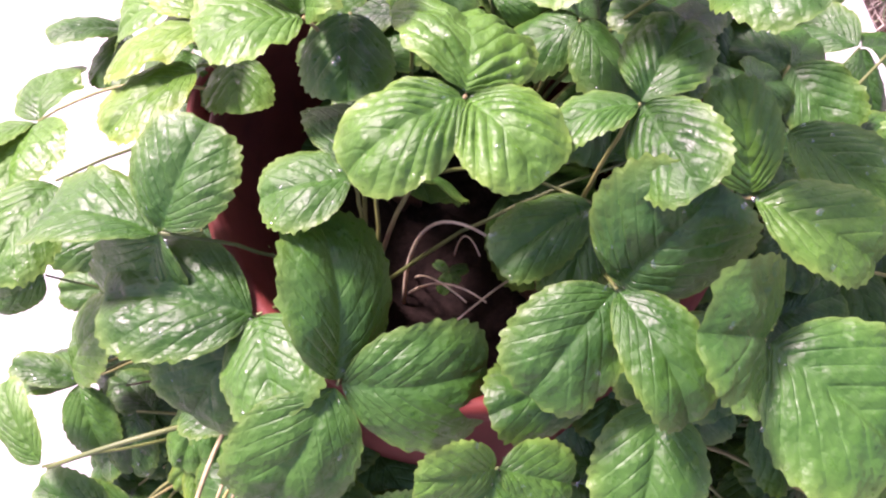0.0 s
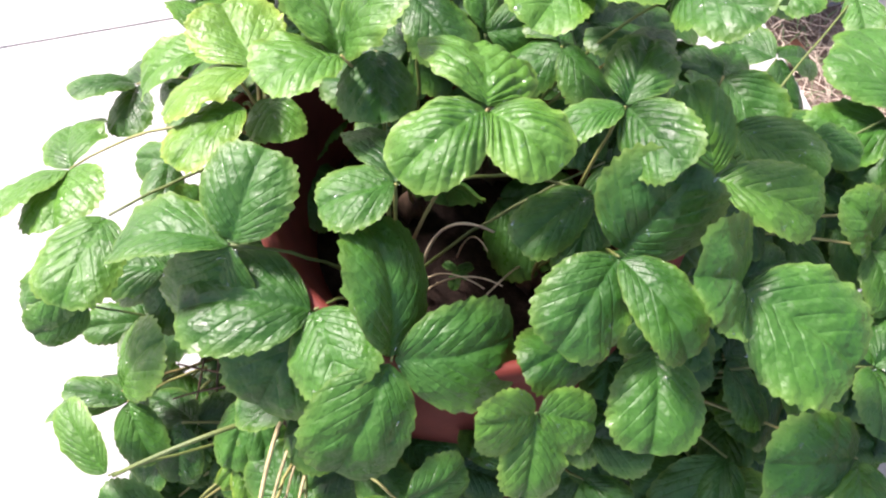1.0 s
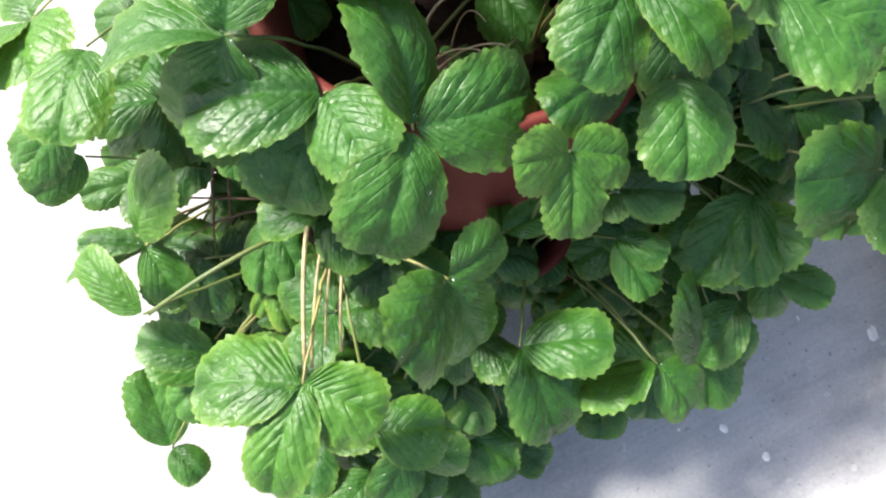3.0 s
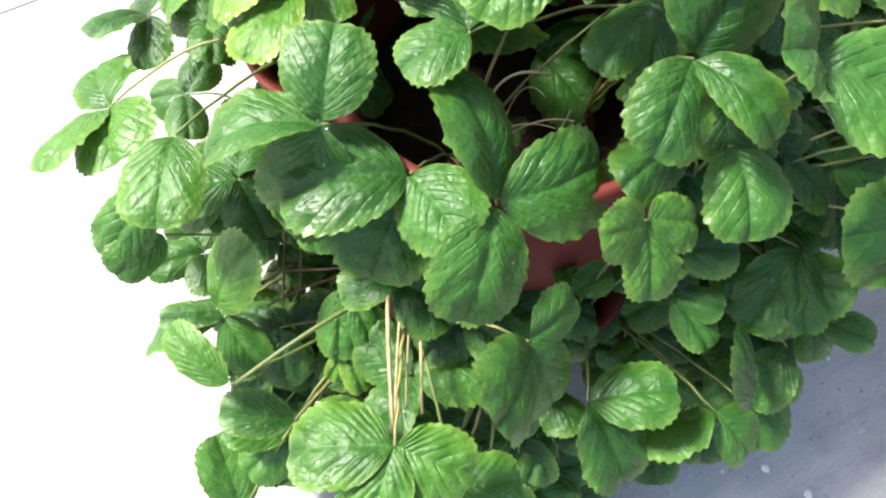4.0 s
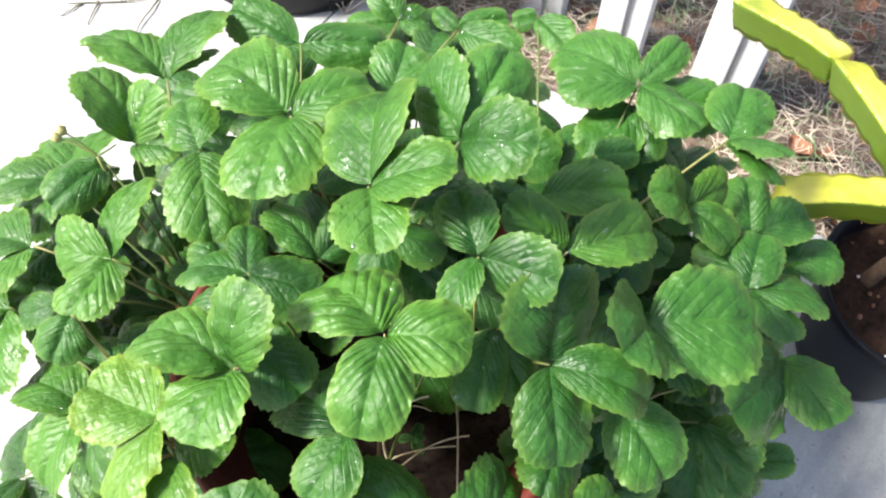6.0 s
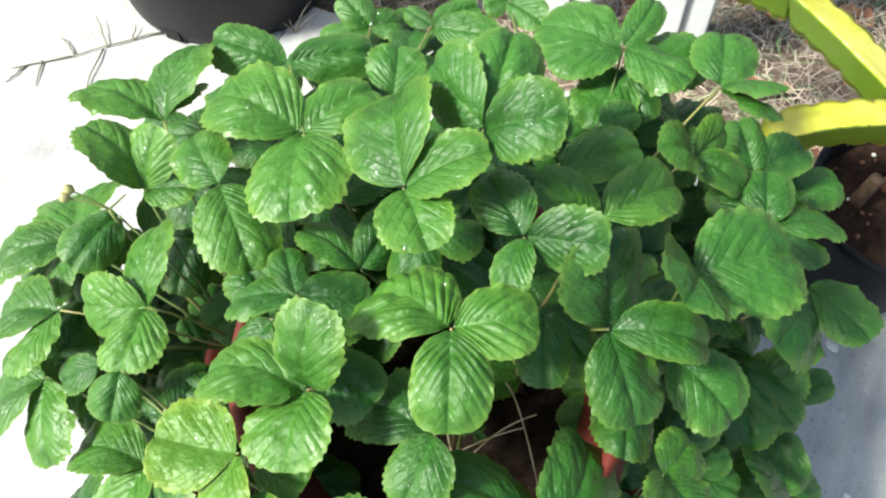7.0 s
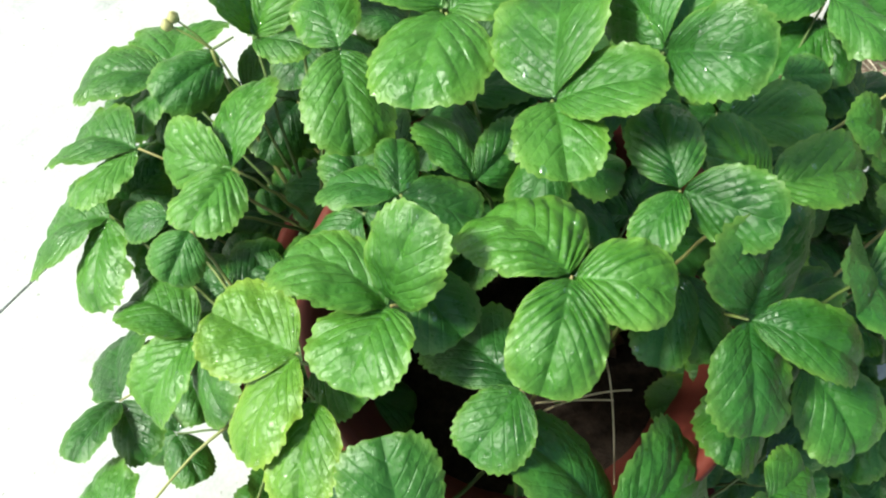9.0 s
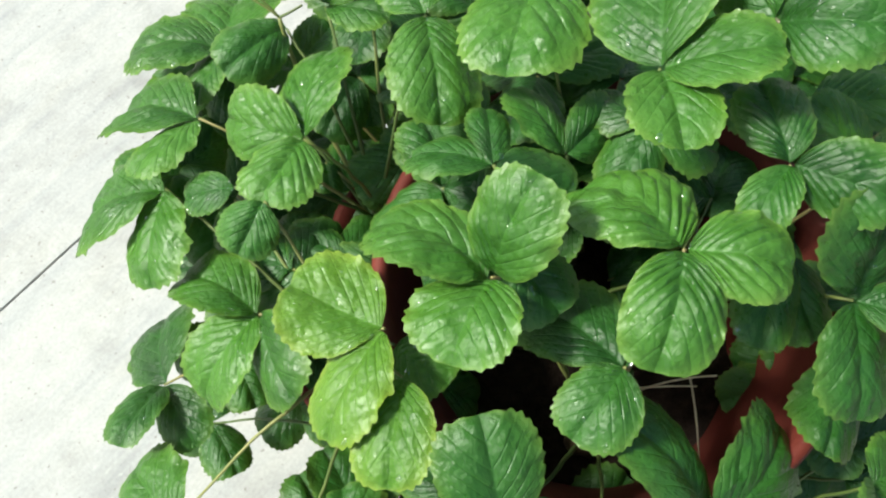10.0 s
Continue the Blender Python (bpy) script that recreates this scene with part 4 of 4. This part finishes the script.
def picket(y, width, depth):
    bm = bmesh.new()
    box(bm, (-depth / 2, y - width / 2, 0.0), (depth / 2, y + width / 2, 1.1), 0.003)
    box(bm, (-depth / 2 - 0.008, y - width * 0.08, 0.0), (-depth / 2 - 0.0005, y + width * 0.30, 1.09), 0.003)
    part_bm("picket", bm, WHITE, fence, m=FENCE)


picket(0.0, 0.085, 0.04)
for k in range(1, 14):
    picket(0.03 + 0.135 * k, 0.075, 0.022)
for z in (0.32, 0.86):
    bm = bmesh.new()
    box(bm, (0.014, -0.03, z), (0.05, 1.9, z + 0.07), 0.003)
    part_bm("rail", bm, WHITE, fence, m=FENCE)


# ---- litter ----
def blades(name, count, area, size, lift, mat, seed, label, category):
    """Thin strips strewn over an area of the slab's plan: (x0, x1, y0, y1)."""
    r = random.Random(seed)
    verts, faces = [], []
    for _ in range(count):
        x, y = r.uniform(area[0], area[1]), r.uniform(area[2], area[3])
        p = SLAB @ Vector((x, y, 0))
        p.z = -0.047 + r.uniform(0.0, lift)
        a, tilt, ln, wd = r.uniform(0, 6.28), r.uniform(-0.2, 0.5), r.uniform(*size), r.uniform(0.0004, 0.0011)
        d = Vector((math.cos(a) * math.cos(tilt), math.sin(a) * math.cos(tilt), math.sin(tilt)))
        s = Vector((-math.sin(a), math.cos(a), 0)) * wd
        bend = Vector((r.uniform(-1, 1), r.uniform(-1, 1), r.uniform(-0.5, 0.8))) * ln * 0.18
        b = len(verts)
        for t, w in ((0, 0.7), (0.5, 1.0), (1.0, 0.25)):
            q = p + d * ln * t + bend * math.sin(math.pi * t)
            q.z = max(q.z, -0.045)
            verts += [q - s * w, q + s * w + Vector((0, 0, wd * 0.5))]
        faces += [(b, b + 1, b + 3, b + 2), (b + 2, b + 3, b + 5, b + 4)]
    ob = new(name, mesh_of(name, verts, faces, mat, False))
    return tagged(ob, label, category, kind="stuff")


blades("straw", 26000, (EDGE + 0.02, EDGE + 1.3, -1.5, 1.0), (0.015, 0.075), 0.03, STRAW, 3, "dry straw and grass clippings strewn over bare earth", "straw")
blades("grass", 3000, (EDGE + 0.02, EDGE + 1.1, -1.3, 0.5), (0.02, 0.09), 0.03, GRASS, 4, "sparse thin green grass between the straw", "grass")


def dead_leaf_mesh(size, seed):
    r = random.Random(seed)
    verts, faces = [], []
    for i in range(7):
        for j in range(5):
            s, q = i / 6, j / 4 * 2 - 1
            w = math.sin(math.pi * min(0.97, s + 0.02)) ** 0.8 * 0.45
            verts.append((size * s, size * w * q, size * (0.15 * math.sin(s * 4 + seed) + 0.2 * q * q + 0.05 * r.random())))
    for i in range(6):
        for j in range(4):
            a = i * 5 + j
            faces.append((a, a + 5, a + 6, a + 1))
    return verts, faces


DEAD_MESHES = [mesh_of("dead_leaf", *dead_leaf_mesh(0.04, k), DEAD) for k in range(4)]
for k in range(70):
    p = SLAB @ Vector((rng.uniform(EDGE + 0.03, EDGE + 0.7), rng.uniform(-0.9, 0.1), 0))
    ob = new("dead_leaf", DEAD_MESHES[k % 4])
    ob.matrix_basis = pose(p.x, p.y, -0.038 + rng.uniform(0, 0.015), rng.uniform(-20, 20), rng.uniform(-20, 20), rng.uniform(0, 360))
    tagged(ob, "curled reddish-brown dead leaf lying on the earth", "dead leaf", "dead leaves")


def chip(x, y, size, seed):
    bm = bmesh.new()
    bmesh.ops.create_icosphere(bm, subdivisions=2, radius=size)
    r = random.Random(seed)
    for v in bm.verts:
        v.co = v.co * (1 + 0.5 * noise.noise(v.co * 130 + Vector((seed, 0, 0))))
        v.co.z = max(v.co.z * 0.35, -size * 0.1)
    me = bpy.data.meshes.new("chip")
    bm.to_mesh(me)
    bm.free()
    me.materials.append(CHIP)
    ob = new("paint_chip", me)
    ob.matrix_basis = pose(x, y, size * 0.09, 0, 0, r.uniform(0, 360)) @ Matrix.Diagonal((1.0, r.uniform(0.4, 0.9), 1, 1))
    tagged(ob, "small white fleck on the concrete", "flake", "white flakes")


# the last five stand in for sunlit paving glimpsed between the leaves
for k, (x, y, size) in enumerate(((0.213, -0.255, 0.005), (0.016, -0.219, 0.0035), (0.244, -0.292, 0.005), (0.40, -0.205, 0.008), (0.33, -0.17, 0.003), (0.17, -0.245, 0.002), (0.044, 0.476, 0.014), (-0.075, 0.412, 0.014), (0.02, 0.45, 0.006), (-0.03, 0.44, 0.007), (0.0, 0.40, 0.005))):
    chip(x, y, size, k)


# ---- dry twig and grass on the paving ----
TWIG = plain_material("dry_twig", (0.17, 0.15, 0.11), 0.8, 0.3, 60.0, 0.3)
twig = thing("dry_twig", (0.22, 0.872, 0.0), "thin dry grass twig lying on the concrete", "twig")
for a, b, c in (
    ((0.300, 0.818, 0.003), (0.240, 0.868, 0.005), (0.186, 0.901, 0.003)),
    ((0.186, 0.901, 0.003), (0.165, 0.920, 0.003), (0.120, 0.961, 0.002)),
    ((0.230, 0.870, 0.003), (0.243, 0.890, 0.010), (0.260, 0.921, 0.012)),
    ((0.222, 0.872, 0.003), (0.190, 0.858, 0.008), (0.149, 0.833, 0.002)),
    ((0.190, 0.899, 0.003), (0.198, 0.915, 0.006), (0.201, 0.939, 0.006)),
    ((0.155, 0.932, 0.003), (0.140, 0.918, 0.004), (0.117, 0.905, 0.002)),
    ((0.262, 0.850, 0.003), (0.272, 0.852, 0.006), (0.282, 0.862, 0.008)),
    ((0.135, 0.948, 0.002), (0.118, 0.945, 0.004), (0.098, 0.948, 0.002)),
):
    pts = bezier(a, b, c, 8)
    v, f = tube([p + Vector((rng.uniform(-1, 1), rng.uniform(-1, 1), 0)) * 0.0015 for p in pts], [0.0016 - 0.0001 * i for i in range(8)], 5)
    part("branchlet", mesh_of("branchlet", v, f, TWIG), twig)
for k, (base, tips) in enumerate((((0.372, 0.712, 0.0), ((0.378, 0.745, 0.05), (0.395, 0.716, 0.05), (0.315, 0.755, 0.03))), ((0.412, 0.655, 0.0), ((0.455, 0.652, 0.03), (0.425, 0.690, 0.04), (0.470, 0.635, 0.012), (0.395, 0.69, 0.03))))):
    tuft = thing("grass_tuft", base, "wisp of dry grass at the black pot's foot", "grass", "wisps of dry grass")
    for tip in tips:
        mid = [(base[i] + tip[i]) / 2 for i in range(3)]
        mid[2] += 0.015
        v, f = tube(bezier(base, mid, tip, 8), [0.0012 - 0.0001 * i for i in range(8)], 5)
        part("blade", mesh_of("blade", v, f, STRAW), tuft)


# ---- water drops ----
def water_drops():
    """Flattened drops lying on the upper leaves."""
    r = random.Random(11)
    verts, faces = [], []
    for index, (m, lv, lf) in enumerate(SURFACES):
        count = r.choice((1, 3, 6, 10, 18)) if index < OUTER else r.choice((0, 0, 1))
        for _ in range(count):
            quad = lf[r.randrange(len(lf))]
            p = [m @ Vector(lv[k]) for k in quad[:3]]
            nrm = (p[1] - p[0]).cross(p[2] - p[0])
            if nrm.length < 1e-9:
                continue
            nrm.normalize()
            u = nrm.orthogonal().normalized()
            w = nrm.cross(u)
            size = r.uniform(0.0005, 0.0010) if r.random() < 0.8 else r.uniform(0.0011, 0.0020)
            ax = r.uniform(0.6, 1.6)
            start = len(verts)
            verts.append(p[0] + nrm * size * 0.42)
            for rad, h in ((0.65, 0.30), (1.0, 0.0)):
                for k in range(7):
                    a = 2 * math.pi * k / 7
                    verts.append(p[0] + (u * math.cos(a) * ax + w * math.sin(a)) * size * rad + nrm * (size * h + 0.0001))
            for k in range(7):
                k2 = (k + 1) % 7
                faces.append((start, start + 1 + k, start + 1 + k2))
                faces.append((start + 1 + k, start + 8 + k, start + 8 + k2, start + 1 + k2))
    ob = new("water_drops", mesh_of("water_drops", verts, faces, WATER))
    tagged(ob, "small clear water drops lying on the strawberry leaves", "water", kind="stuff")


water_drops()
